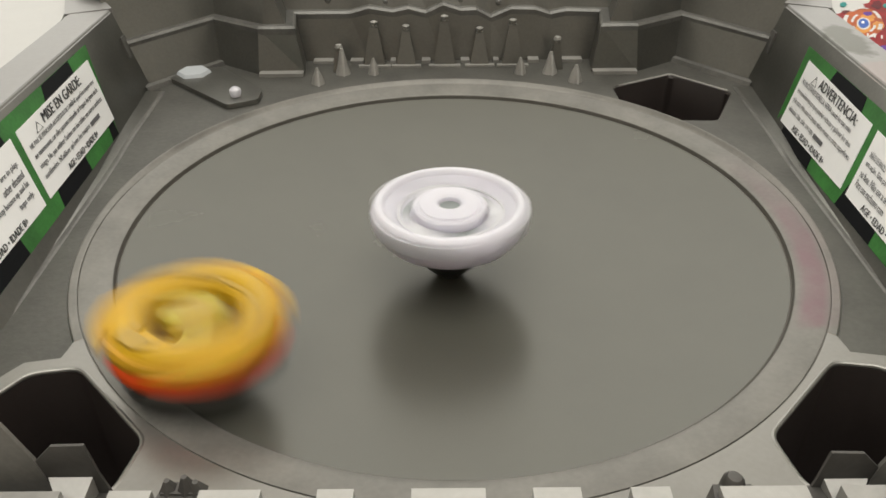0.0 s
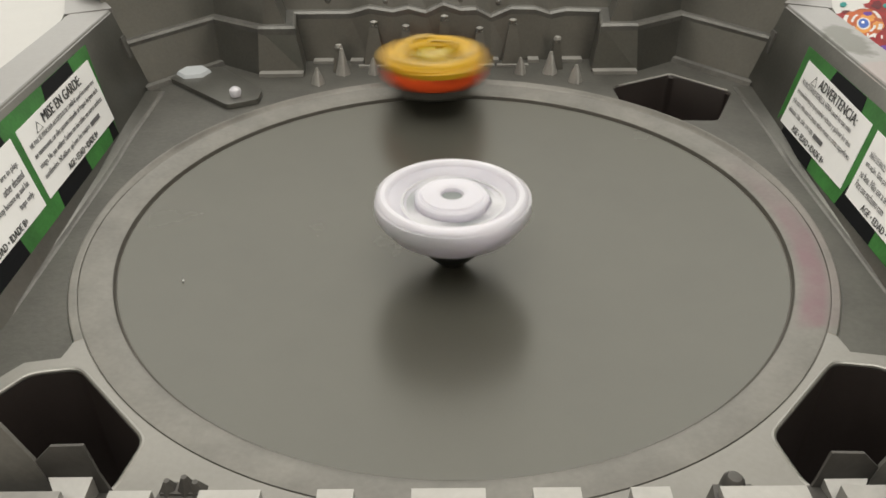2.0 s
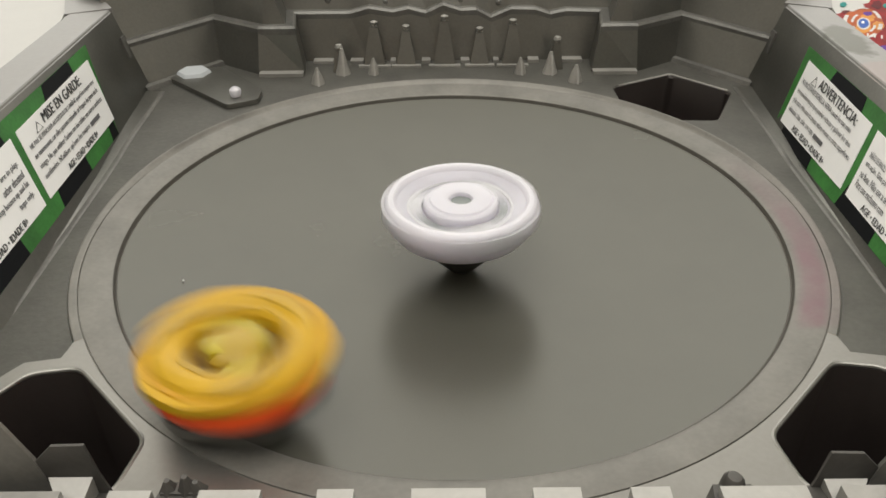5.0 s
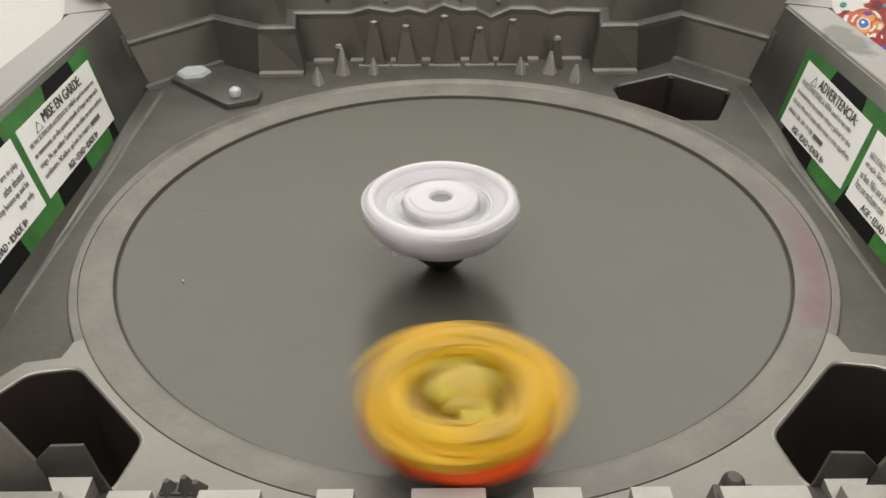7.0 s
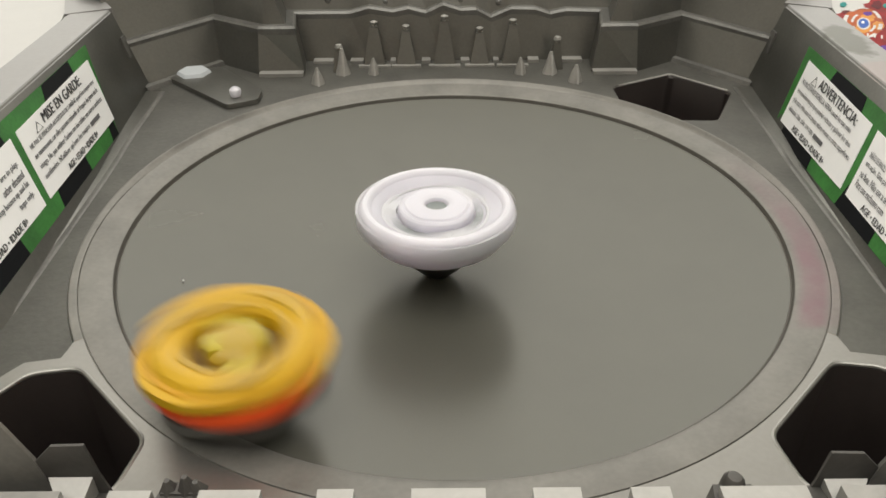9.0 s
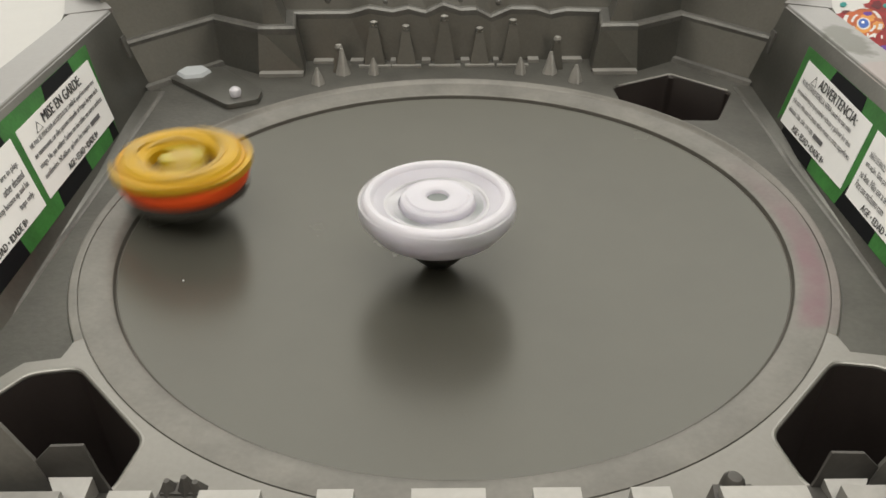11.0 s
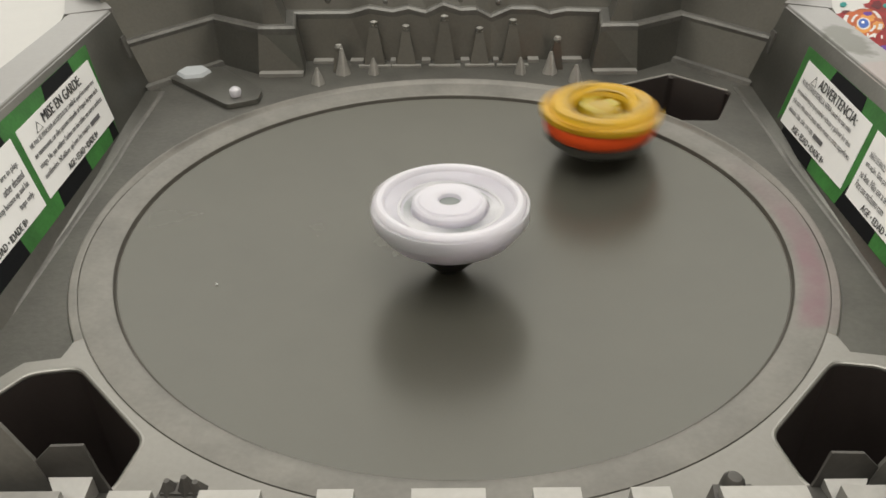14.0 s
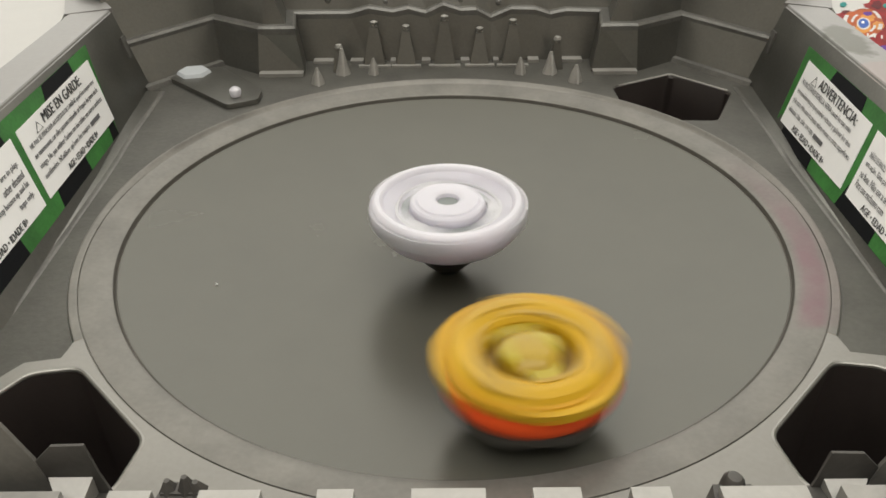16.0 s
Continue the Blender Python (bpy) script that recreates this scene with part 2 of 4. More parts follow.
def tube(points, radius, sides=8, closed=True):
    bm = bmesh.new()
    n = len(points)
    pts = [Vector(p) for p in points]
    rings = []
    for i, p in enumerate(pts):
        t = ((pts[(i + 1) % n] - pts[i - 1]) if closed else (pts[min(i + 1, n - 1)] - pts[max(i - 1, 0)])).normalized()
        s = t.cross(Vector((0, 0, 1))).normalized()
        w = s.cross(t)
        rings.append([bm.verts.new(p + radius * (math.cos(2 * math.pi * k / sides) * s + math.sin(2 * math.pi * k / sides) * w)) for k in range(sides)])
    for i in range(n if closed else n - 1):
        a, b = rings[i], rings[(i + 1) % n]
        for k in range(sides):
            bm.faces.new((a[k], a[(k + 1) % sides], b[(k + 1) % sides], b[k]))
    return bm


def rounded(loop, r, n=4):
    """A closed outline with its corners rounded."""
    out = []
    m = len(loop)
    for i in range(m):
        p, a, b = Vector(loop[i]), Vector(loop[i - 1]), Vector(loop[(i + 1) % m])
        u, v = p + (a - p).normalized() * r, p + (b - p).normalized() * r
        for k in range(n + 1):
            s = k / n
            q = u * (1 - s) ** 2 + p * 2 * s * (1 - s) + v * s * s
            out.append((q.x, q.y))
    return out


def letters(text, x, y, width, height, place, bold=0.0):
    """Writing as a flat mesh, fitted to a width and height from x, y of a sheet, which place() lays out in space."""
    cu = bpy.data.curves.new("writing", "FONT")
    cu.body = text
    cu.resolution_u = 2
    cu.fill_mode = "FRONT"
    tmp = bpy.data.objects.new("writing", cu)
    scene.collection.objects.link(tmp)
    me = bpy.data.meshes.new_from_object(tmp.evaluated_get(bpy.context.evaluated_depsgraph_get()))
    bpy.data.objects.remove(tmp)
    bm = bmesh.new()
    bm.from_mesh(me)
    xs = [v.co.x for v in bm.verts]
    ys = [v.co.y for v in bm.verts]
    x0, x1, y0, y1 = min(xs), max(xs), min(ys), max(ys)
    again = [v for v in bmesh.ops.duplicate(bm, geom=bm.verts[:] + bm.edges[:] + bm.faces[:])["geom"] if isinstance(v, bmesh.types.BMVert)] if bold else []
    second = set(again)
    for v in bm.verts:
        dx = bold * 0.45 if v in second else 0.0
        v.co = place(x + (v.co.x - x0) / (x1 - x0) * width + dx, y + (v.co.y - y0) / (y1 - y0) * height, 0.0004 if v in second else 0.0)
    return bm


# ---- the room ----
def room():
    f = thing("floor", "brown wooden floor of the room", "floor", kind="structure")
    part("floor_slab", box(-26, 26, -26, 16, -8.6, -8.1), CARPET, f)
    for nm, b in (("wall_south", (-25, 25, -26, -25)), ("wall_east", (25, 26, -26, 16)), ("wall_west", (-26, -25, -26, 16))):
        w = part(nm, box(b[0], b[1], b[2], b[3], -8.1, 22.3), BOUNCE_TONE if nm == "wall_south" else PAINT, None)
        tagged(w, "unseen grey-brown room wall, toned to set the bounced light" if nm == "wall_south" else "plain off-white painted room wall", "wall", kind="structure")
    w = thing("wall_north", "off-white painted room wall with an added wide window", "wall", kind="structure")
    part("wall_panel", box(-25, 25, 15, 16, -8.1, 1.4), PAINT, w)
    part("wall_panel", box(-25, 25, 15, 16, 21.8, 22.3), PAINT, w)
    part("wall_panel", box(-25, -14.6, 15, 16, 1.4, 21.8), PAINT, w)
    part("wall_panel", box(14.6, 25, 15, 16, 1.4, 21.8), PAINT, w)
    win = thing("window_1", "wide white framed window, added out of view", "window", kind="structure")
    for b in ((-14.6, 14.6, 15.3, 15.8, 1.4, 1.9), (-14.6, 14.6, 15.3, 15.8, 21.3, 21.8), (-14.6, -14.1, 15.3, 15.8, 1.9, 21.3), (14.1, 14.6, 15.3, 15.8, 1.9, 21.3), (-0.2, 0.2, 15.3, 15.8, 1.9, 21.3)):
        part("window_frame", box(*b), PAINT, win)
    c = part("ceiling", box(-26, 26, -26, 16, 22.3, 22.8), PAINT, None)
    tagged(c, "plain white painted ceiling", "ceiling", kind="structure")
    lamp = thing("ceiling_light", "large flat white ceiling lamp panel, lit, added out of view", "ceiling lamp")
    part("lamp_body", box(-13.2, 13.2, -17.2, 5.2, 21.9, 22.3), PAINT, lamp, bevel=0.05)
    t = thing("table", "brown wooden table under the stadium", "table")
    part("tabletop", box(-5, 5, -4, 4, -0.95, -0.62), TABLE, t, bevel=0.04)
    for sx in (-1, 1):
        for sy in (-1, 1):
            part("leg", box(sx * 4.6 - 0.25, sx * 4.6 + 0.25, sy * 3.6 - 0.25, sy * 3.6 + 0.25, -8.1, -0.95), TABLE, t)


room()

# ---- the stadium ----
stadium = thing("battle_stadium", "grey plastic spinning top stadium with round dish and walls", "toy arena")
HEX = [(0.706, 0.885), (0.885, 0.706), (1.05, 0.70), (1.195, 0.985), (0.985, 1.195), (0.70, 1.05)]
FLOOR_Z = 0.012


def dish_z(r):
    return -0.012 - 0.120 * (1 - (r / 0.994) ** 2.4)


def deck_z(y):
    k = min(1.0, max(0.0, (y - 0.3) / 0.35))
    return FLOOR_Z * k * k * (3 - 2 * k)


def foot_x(y):
    return 1.165 + 0.085 * (y + 0.45)


def lean_point(s, y, v, off):
    """A point on a side wall (s: 1 east, -1 west) at y, v of the way up, lifted off it."""
    x = foot_x(y) + v * (0.15 - 0.06 * y)
    return Vector((s * (x - off * 0.92), y, 0.345 * v + off * 0.39))


def ridge_x(y):
    """The thin ridge that runs along each side wall's foot."""
    return 1.188 + 0.030 * y


def dish():
    prof = [(i / 30 * 0.994, dish_z(i / 30 * 0.994)) for i in range(31)]
    part("dish", lathe(prof, 160), DISH, stadium, "smooth dark grey concave dish")
    part("dish_step", lathe([(0.994, -0.012), (0.999, -0.013), (1.002, -0.003), (1.003, 0.0)], 160), GROOVE, stadium, "dark step round the dish")
    part("rim_ring", swept([(1.003, 0.0, 0.0), (1.007, 0.003, 0.0), (1.04, 0.0085, -0.0005), (1.084, 0.0142, 0.0015), (1.0875, 0.0140, 0.0020)]), RING, stadium, "grey sloping rim with a rubbed pink stain")
    part("rim_line", swept([(1.0875, 0.0140, 0.0020), (1.0885, 0.0100, 0.0063), (1.0903, 0.0100, 0.0070), (1.0915, 0.0138, 0.0036)]), RING, stadium, "thin dark line round the rim")


def back_rise(a):
    """0 along the front of the ring, 1 along its back."""
    k = min(1.0, max(0.0, (math.sin(a) + 0.25) / 0.85))
    return k * k * (3 - 2 * k)


def swept(profile, steps=160, start=0.0, stop=360.0):
    """A ring whose profile (radius, height, extra height at the back) rises towards the back."""
    lines = []
    for r, z, up in profile:
        angles = [radians(start + (stop - start) * i / steps) for i in range(steps + 1)]
        lines.append([(r * math.cos(a), r * math.sin(a), z + up * back_rise(a)) for a in angles])
    return strip(*lines)


def bead():
    part("outer_band", swept([(1.0915, 0.0138, 0.0036), (1.094, 0.0145, 0.0045), (1.099, 0.0146, 0.0095), (1.105, 0.0147, 0.0165)], 120, -31.4, 211.4), RING, stadium, "narrow flat band outside the rim")
    part("band_crest", swept([(1.105, 0.0147, 0.0165), (1.109, 0.0152, 0.0180), (1.1125, 0.0146, 0.0170)], 120, -31.4, 211.4), RING, stadium, "thin pale worn crest round the rim")
    part("band_edge", swept([(1.1125, 0.0146, 0.0170), (1.1165, 0.010, 0.012), (1.1190, -0.004, 0.004)], 120, -31.4, 211.4), DECK, stadium)


NEAR_HEX = [(0.668, 0.900), (0.898, 0.672), (1.015, 0.690), (1.195, 0.985), (0.985, 1.195), (0.690, 1.035)]


def pocket_outline(k):
    """The back pocket, or the two front ones (west, east)."""
    if k == 0:
        return rounded(HEX, 0.03)
    return rounded([(-x, -y) for x, y in NEAR_HEX] if k == 1 else [(x, -y) for x, y in NEAR_HEX[::-1]], 0.03)


def back_lines():
    wave = [(-0.45, 0.0), (-0.36, 0.045), (-0.25, 0.01), (-0.18, 0.04), (-0.10, 0.0), (-0.02, 0.07), (0.06, 0.02), (0.13, 0.025),
            (0.20, -0.045), (0.29, 0.03), (0.40, 0.025), (0.47, -0.02), (0.54, 0.01)]
    right_foot = [(1.285, 1.083), (1.052, 1.37), (0.848, 1.232), (0.64, 1.232), (0.66, 1.393)]
    right_ledge = [(1.368, 1.10), (1.075, 1.452), (0.838, 1.290), (0.675, 1.270), (0.70, 1.45)]
    foot = right_foot + [(x, 1.393) for x, _ in wave[::-1]] + [(-x, y) for x, y in right_foot[::-1]]
    ledge = right_ledge + [(x, 1.45) for x, d in wave[::-1]] + [(-x, y) for x, y in right_ledge[::-1]]
    corner = [-0.020, -0.020, -0.016, -0.010, 0.0]
    rise = corner + [0.5 * d for x, d in wave[::-1]] + corner[::-1]
    return foot, ledge, rise


FOOT, LEDGE, RISE = back_lines()


def at(line, z):
    return [(x, y, z) for x, y in line]


def wavy(line, z):
    return [(x, y, z + d) for (x, y), d in zip(line, RISE)]


def walls():
    back = offset(LEDGE, -0.038)
    top = offset(LEDGE, -0.115)
    outer = offset(LEDGE, -0.30)
    lip = offset(LEDGE, 0.006)
    part("lower_wall", strip(at(FOOT, FLOOR_Z), wavy(LEDGE, 0.216)), SHELL, stadium, "dark grey stepped back wall", smooth=False)
    part("ledge", strip(wavy(lip, 0.190), wavy(lip, 0.216), wavy(offset(LEDGE, -0.004), 0.226), wavy(back, 0.224)), LEDGE_PL, stadium, "worn grey ledge along the back wall", smooth=False)
    part("upper_wall", strip(wavy(back, 0.222), at(top, 0.40)), SHELL, stadium, smooth=False)
    part("outer_shell", strip(at(top, 0.40), at(outer, 0.40), at(outer, -0.62)), SHELL, stadium, smooth=False)
    for s in (-1, 1):
        ys = [-1.45, -1.0, -0.72] + [-0.45 + 1.54 * i / 28 for i in range(29)]
        fx = {-1.45: 1.34, -1.0: 1.32, -0.72: 1.17}
        low = [(s * fx.get(y, foot_x(y)), y, deck_z(y)) for y in ys]
        low[-1] = (s * 1.285, 1.083, FLOOR_Z)
        high = [(s * (fx.get(y, foot_x(y)) + 0.15 - 0.06 * y), y, 0.345) for y in ys]
        part("side_wall", strip(low, [tuple((a + b) / 2 for a, b in zip(p, q)) for p, q in zip(low, high)], high), SHELL, stadium, "dark grey leaning side wall")
        run = low[3:-1]
        kerb = [[(s * (ridge_x(y) - d), y, z + h) for x, y, z in run] for d, h in ((0.010, 0.0004), (0.006, 0.0045), (-0.002, 0.0055), (-0.009, 0.0030))]
        skirt = [[(s * (ridge_x(y) + 0.009), y, z + 0.0028) for x, y, z in run], [(s * max(foot_x(y), ridge_x(y) + 0.012), y, z + 0.0060) for x, y, z in run]]
        part("wall_skirt", strip(*skirt), SHELL, stadium, "dark sloping skirt at the foot of the wall")
        part("wall_foot", strip(*kerb), LEDGE_PL, stadium, "thin moulded line along the foot of the wall")
        r0 = [(x - s * 0.004, y, 0.337) for x, y, z in high]
        r1 = [(x + s * 0.004, y, 0.349) for x, y, z in high]
        r2 = [(x + s * 0.138, y, 0.352) for x, y, z in high]
        r2[-1] = (high[-1][0] + s * 0.15, 1.33, 0.352)
        r3 = [(x + s * 0.01, y, 0.332) for x, y, z in r2]
        r4 = [(s * 2.35, y, 0.332) for x, y, z in r2]
        r5 = [(s * 2.42, y, -0.62) for x, y, z in r2]
        part("rim_strip", strip(r0, r1, r2, r3), STRIP, stadium, "light grey flat top of the side wall")
        part("flange", strip(r3, r4, r5), SHELL, stadium, smooth=False)
        a, b = Vector((s * 1.285, 1.083)), Vector((s * 1.052, 1.37))
        q = Vector((-s * 0.78, -0.63)) * 0.024
        a = a + (a - b).normalized() * 0.035
        part("pocket_shelf", strip([(*(a + q * 1.25), FLOOR_Z), (*(b + q * 1.25), FLOOR_Z)], [(*(a + q), 0.030), (*(b + q), 0.030)], [(*a, 0.034), (*b, 0.034)]), LEDGE_PL, stadium, "pale worn shelf above the corner pocket", smooth=False)
        corner = [(s * 1.372, 1.088), (s * 1.452, 1.212), (s * 1.500, 1.400), (s * 1.690, 1.400), (s * 1.532, 1.010)]
        part("rim_corner", prism(corner, 0.335, 0.3535), STRIP, stadium, "pale flat corner of the wall top", smooth=False)
        # short end of the ledge where it meets the side wall
        hook = [((1.088, 0.640), (1.086, 0.700)), ((1.060, 0.628), (1.040, 0.700)), ((1.056, 0.470), (1.032, 0.455))]
        rows = [[lean_point(s, *near, 0.0) for near, far in hook], [lean_point(s, *near, 0.010) for near, far in hook],
                [lean_point(s, *far, 0.010) for near, far in hook], [lean_point(s, *far, 0.0) for near, far in hook]]
        part("ledge_end", strip(*rows), LEDGE_PL, stadium, "hooked end of the ledge", smooth=False)


def decks():
    side_front = [(0.957, -0.640), (1.040, -0.656), (1.232, -0.935)]
    right = [(1.32, -1.0), (1.17, -0.72)] + [(foot_x(y), y) for y in (-0.45, 0.0, 0.3, 0.38, 0.48, 0.57, 0.65, 0.8, 1.035)]
    loop = arc(1.116, -31.4, 211.4, 120)
    loop += [(-x, y) for x, y in side_front] + [(-x, y) for x, y in right] + FOOT[::-1] + right[::-1] + side_front[::-1]

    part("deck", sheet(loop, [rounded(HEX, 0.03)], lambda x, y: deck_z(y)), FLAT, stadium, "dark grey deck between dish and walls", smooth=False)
    end = (1.1135 * math.cos(radians(-31.4)), 1.1135 * math.sin(radians(-31.4)))
    front = arc(1.0915, 211.4, 328.6, 80) + [end] + side_front + [(1.32, -1.0), (1.34, -1.45), (-1.34, -1.45), (-1.32, -1.0)] + [(-x, y) for x, y in side_front[::-1]] + [(-end[0], end[1])]
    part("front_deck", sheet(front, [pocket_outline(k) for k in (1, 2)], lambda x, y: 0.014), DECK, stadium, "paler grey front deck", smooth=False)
    edge = [(1.1135 * math.cos(radians(-31.4)), 1.1135 * math.sin(radians(-31.4)))] + side_front
    for s in (-1, 1):
        part("deck_step", strip([(s * x, y, 0.014) for x, y in edge], [(s * (x + 0.002), y + 0.002, 0.012) for x, y in edge], [(s * (x + 0.004), y + 0.004, 0.0) for x, y in edge]), DECK, stadium)
    for k in (0, 1, 2):
        loop = pocket_outline(k)
        z = 0.014 if k else FLOOR_Z
        inner = [(x * 0.97 + 0.03 * sum(p[0] for p in loop) / len(loop), y * 0.97 + 0.03 * sum(p[1] for p in loop) / len(loop)) for x, y in loop]
        c = loop + loop[:1]
        d = inner + inner[:1]
        part("pocket", strip(at(c, z), at(d, z - 0.012), at(d, -0.45)), PIT_SHADE, stadium, "hexagonal corner pocket with its shade put into the colour")
        if k == 0:
            part("pocket_edge", tube([(0.73, 1.063, z), (0.978, 1.190, z), (0.992, 1.188, z), (1.18, 0.998, z)], 0.005, 6, False), WORN_GLINT, stadium, "pale worn edge of the pocket")
        part("pocket_floor", sheet(inner, [], lambda x, y: -0.45), PIT_SHADE, stadium, smooth=False)
        part("pocket_lip", tube([(x, y, z - 0.0045) for x, y in loop], 0.0065 if k else 0.003), DECK, stadium)


def spikes():
    # tall flat-topped spires against the recess wall
    for x, h, w in ((-0.335, 0.175, 0.05), (-0.19, 0.155, 0.045), (-0.015, 0.200, 0.05), (0.145, 0.142, 0.045), (0.295, 0.180, 0.05)):
        bm = prism([(x - w, 1.315), (x + w, 1.315), (x + w * 0.8, 1.40), (x - w * 0.8, 1.40)], FLOOR_Z, FLOOR_Z + h * 0.94)
        for v in bm.verts:
            if v.co.z > 0.1:
                v.co.x = x + (v.co.x - x) * 0.36
                v.co.y = 1.385 + (v.co.y - 1.35) * 0.5
        sp = part("spire", bm, SHELL, stadium, bevel=0.004)
        cap = lathe([(0.0, 0.026), (0.010, 0.025), (0.0165, 0.021), (0.0155, 0.015), (0.008, 0.008), (0.0075, -0.03), (0.0, -0.03)], 14, 4, 0.12)
        bmesh.ops.translate(cap, verts=cap.verts, vec=(x, 1.385, FLOOR_Z + h * 0.94))
        part("cap", cap, WORN_GLINT, sp)
        part("foot_pad", box(x - w - 0.022, x + w + 0.022, 1.300, 1.325, FLOOR_Z, FLOOR_Z + 0.009), WORN_GLINT, sp, bevel=0.003)
    # small free-standing spikes
    for x, y, h, w in ((-0.567, 1.118, 0.068, 0.036), (-0.470, 1.235, 0.112, 0.041), (-0.332, 1.232, 0.068, 0.032), (0.322, 1.225, 0.068, 0.033), (0.455, 1.225, 0.094, 0.040), (0.553, 1.120, 0.072, 0.038)):
        ob = lathe([(0, h + 0.004), (w * 0.16, h + 0.003), (w * 0.24, h - 0.006), (w * 0.62, 0.03), (w * 0.86, 0.0)], 10)
        bmesh.ops.translate(ob, verts=ob.verts, vec=(x, y, FLOOR_Z))
        part("spike", ob, WORN_GLINT, stadium)
        # pale fin on the near side stands in for the spike's bright highlight streak
        fin = prism([(x + w * 0.1, y - w * 1.05), (x + w * 0.3, y - w * 1.0), (x + w * 0.3, y - w * 0.5), (x + w * 0.1, y - w * 0.5)], FLOOR_Z, FLOOR_Z + h * 0.9)
        for v in fin.verts:
            if v.co.z > FLOOR_Z + 0.03:
                v.co.y += w * 0.75
                v.co.x -= w * 0.1
        part("spike_edge", fin, LIT_PALE, stadium)
    for x, y, h in ((-0.488, 1.28, 0.10), (0.488, 1.29, 0.125)):
        bm = prism([(x - 0.03, y - 0.03), (x + 0.03, y - 0.03), (x + 0.03, y + 0.05), (x - 0.03, y + 0.05)], FLOOR_Z, FLOOR_Z + h, 0.55)
        b = part("side_spire", bm, SHELL, stadium, bevel=0.004)
        cap = lathe([(0.0, 0.02), (0.014, 0.017), (0.018, 0.005), (0.010, -0.01), (0.0, -0.01)], 12)
        bmesh.ops.translate(cap, verts=cap.verts, vec=(x, y, FLOOR_Z + h))
        part("cap", cap, WORN_GLINT, b)
    for x, z in ((-0.55, 0.262), (-0.285, 0.250), (0.06, 0.262), (0.235, 0.245)):
        st = lathe([(0.0, 0.012), (0.010, 0.009), (0.015, 0.0)], 12)
        bmesh.ops.rotate(st, verts=st.verts, cent=(0, 0, 0), matrix=Matrix.Rotation(radians(90), 3, "X"))
        bmesh.ops.translate(st, verts=st.verts, vec=(x, 1.503, z))
        part("stud", st, RIM, stadium)
    # low pale steps at the feet of the walls
    for x0, x1 in ((-0.62, -0.53), (-0.45, -0.39), (-0.265, -0.24), (-0.12, -0.08), (0.06, 0.10), (0.21, 0.235), (0.37, 0.42), (0.52, 0.62)):
        part("foot_step", box(x0, x1, 1.352, 1.40, FLOOR_Z, FLOOR_Z + 0.014), WORN_GLINT, stadium, bevel=0.005)
    for s in (-1, 1):
        part("foot_step", box(min(s * 0.645, s * 0.84), max(s * 0.645, s * 0.84), 1.195, 1.245, FLOOR_Z, FLOOR_Z + 0.015), WORN_GLINT, stadium, bevel=0.006)


def front_rail():
    # battlements along the near edge; the light they catch is put into their pale colour
    part("front_rail", box(-1.34, 1.34, -1.40, -1.135, 0.014, 0.075), RIM, stadium, bevel=0.01)
    for x0, x1 in ((-1.10, -0.735), (-0.646, -0.568), (-0.48, -0.367), (-0.263, -0.196), (-0.09, 0.046), (0.133, 0.221), (0.313, 0.385), (0.477, 0.636), (0.70, 1.10)):
        part("merlon", box(x0, x1, -1.24, -1.108, 0.06, 0.110), LIT_PALE, stadium, bevel=0.024)
    for x in (-0.522, 0.511):
        bm = lathe([(0.0, 0.060), (0.013, 0.057), (0.021, 0.046), (0.026, 0.0)], 14)
        bmesh.ops.translate(bm, verts=bm.verts, vec=(x, -1.088, 0.055))
        if x < 0:
            bm = prism([(x - 0.038, -1.108), (x + 0.045, -1.108), (x + 0.040, -1.078), (x - 0.034, -1.078)], 0.055, 0.098, 0.1)
            for dx, h in ((-0.022, 0.020), (0.012, 0.030), (0.030, 0.016)):
                tip = bmesh.ops.create_cone(bm, cap_ends=True, segments=6, radius1=0.021, radius2=0.006, depth=h + 0.01)["verts"]
                bmesh.ops.translate(bm, verts=tip, vec=(x + dx, -1.092, 0.093 + h / 2))
        part("hook", bm, SLATE, stadium, "dark notched hook" if x < 0 else "dark rounded hook")
        part("hook_base", prism([(x - 0.055, -1.15), (x + 0.050, -1.15), (x + 0.040, -1.085), (x - 0.045, -1.085)], 0.014, 0.092, 0.15), SLATE, stadium, bevel=0.012)


def upright(outline, y0, y1):
    """A block whose outline stands in the x-z plane, between two depths."""
    bm = bmesh.new()
    a = [bm.verts.new((x, y0, z)) for x, z in outline]
    b = [bm.verts.new((x, y1, z)) for x, z in outline]
    bm.faces.new(a)
    bm.faces.new(b[::-1])
    for i in range(len(a)):
        j = (i + 1) % len(a)
        bm.faces.new((a[i], b[i], b[j], a[j]))
    return bm


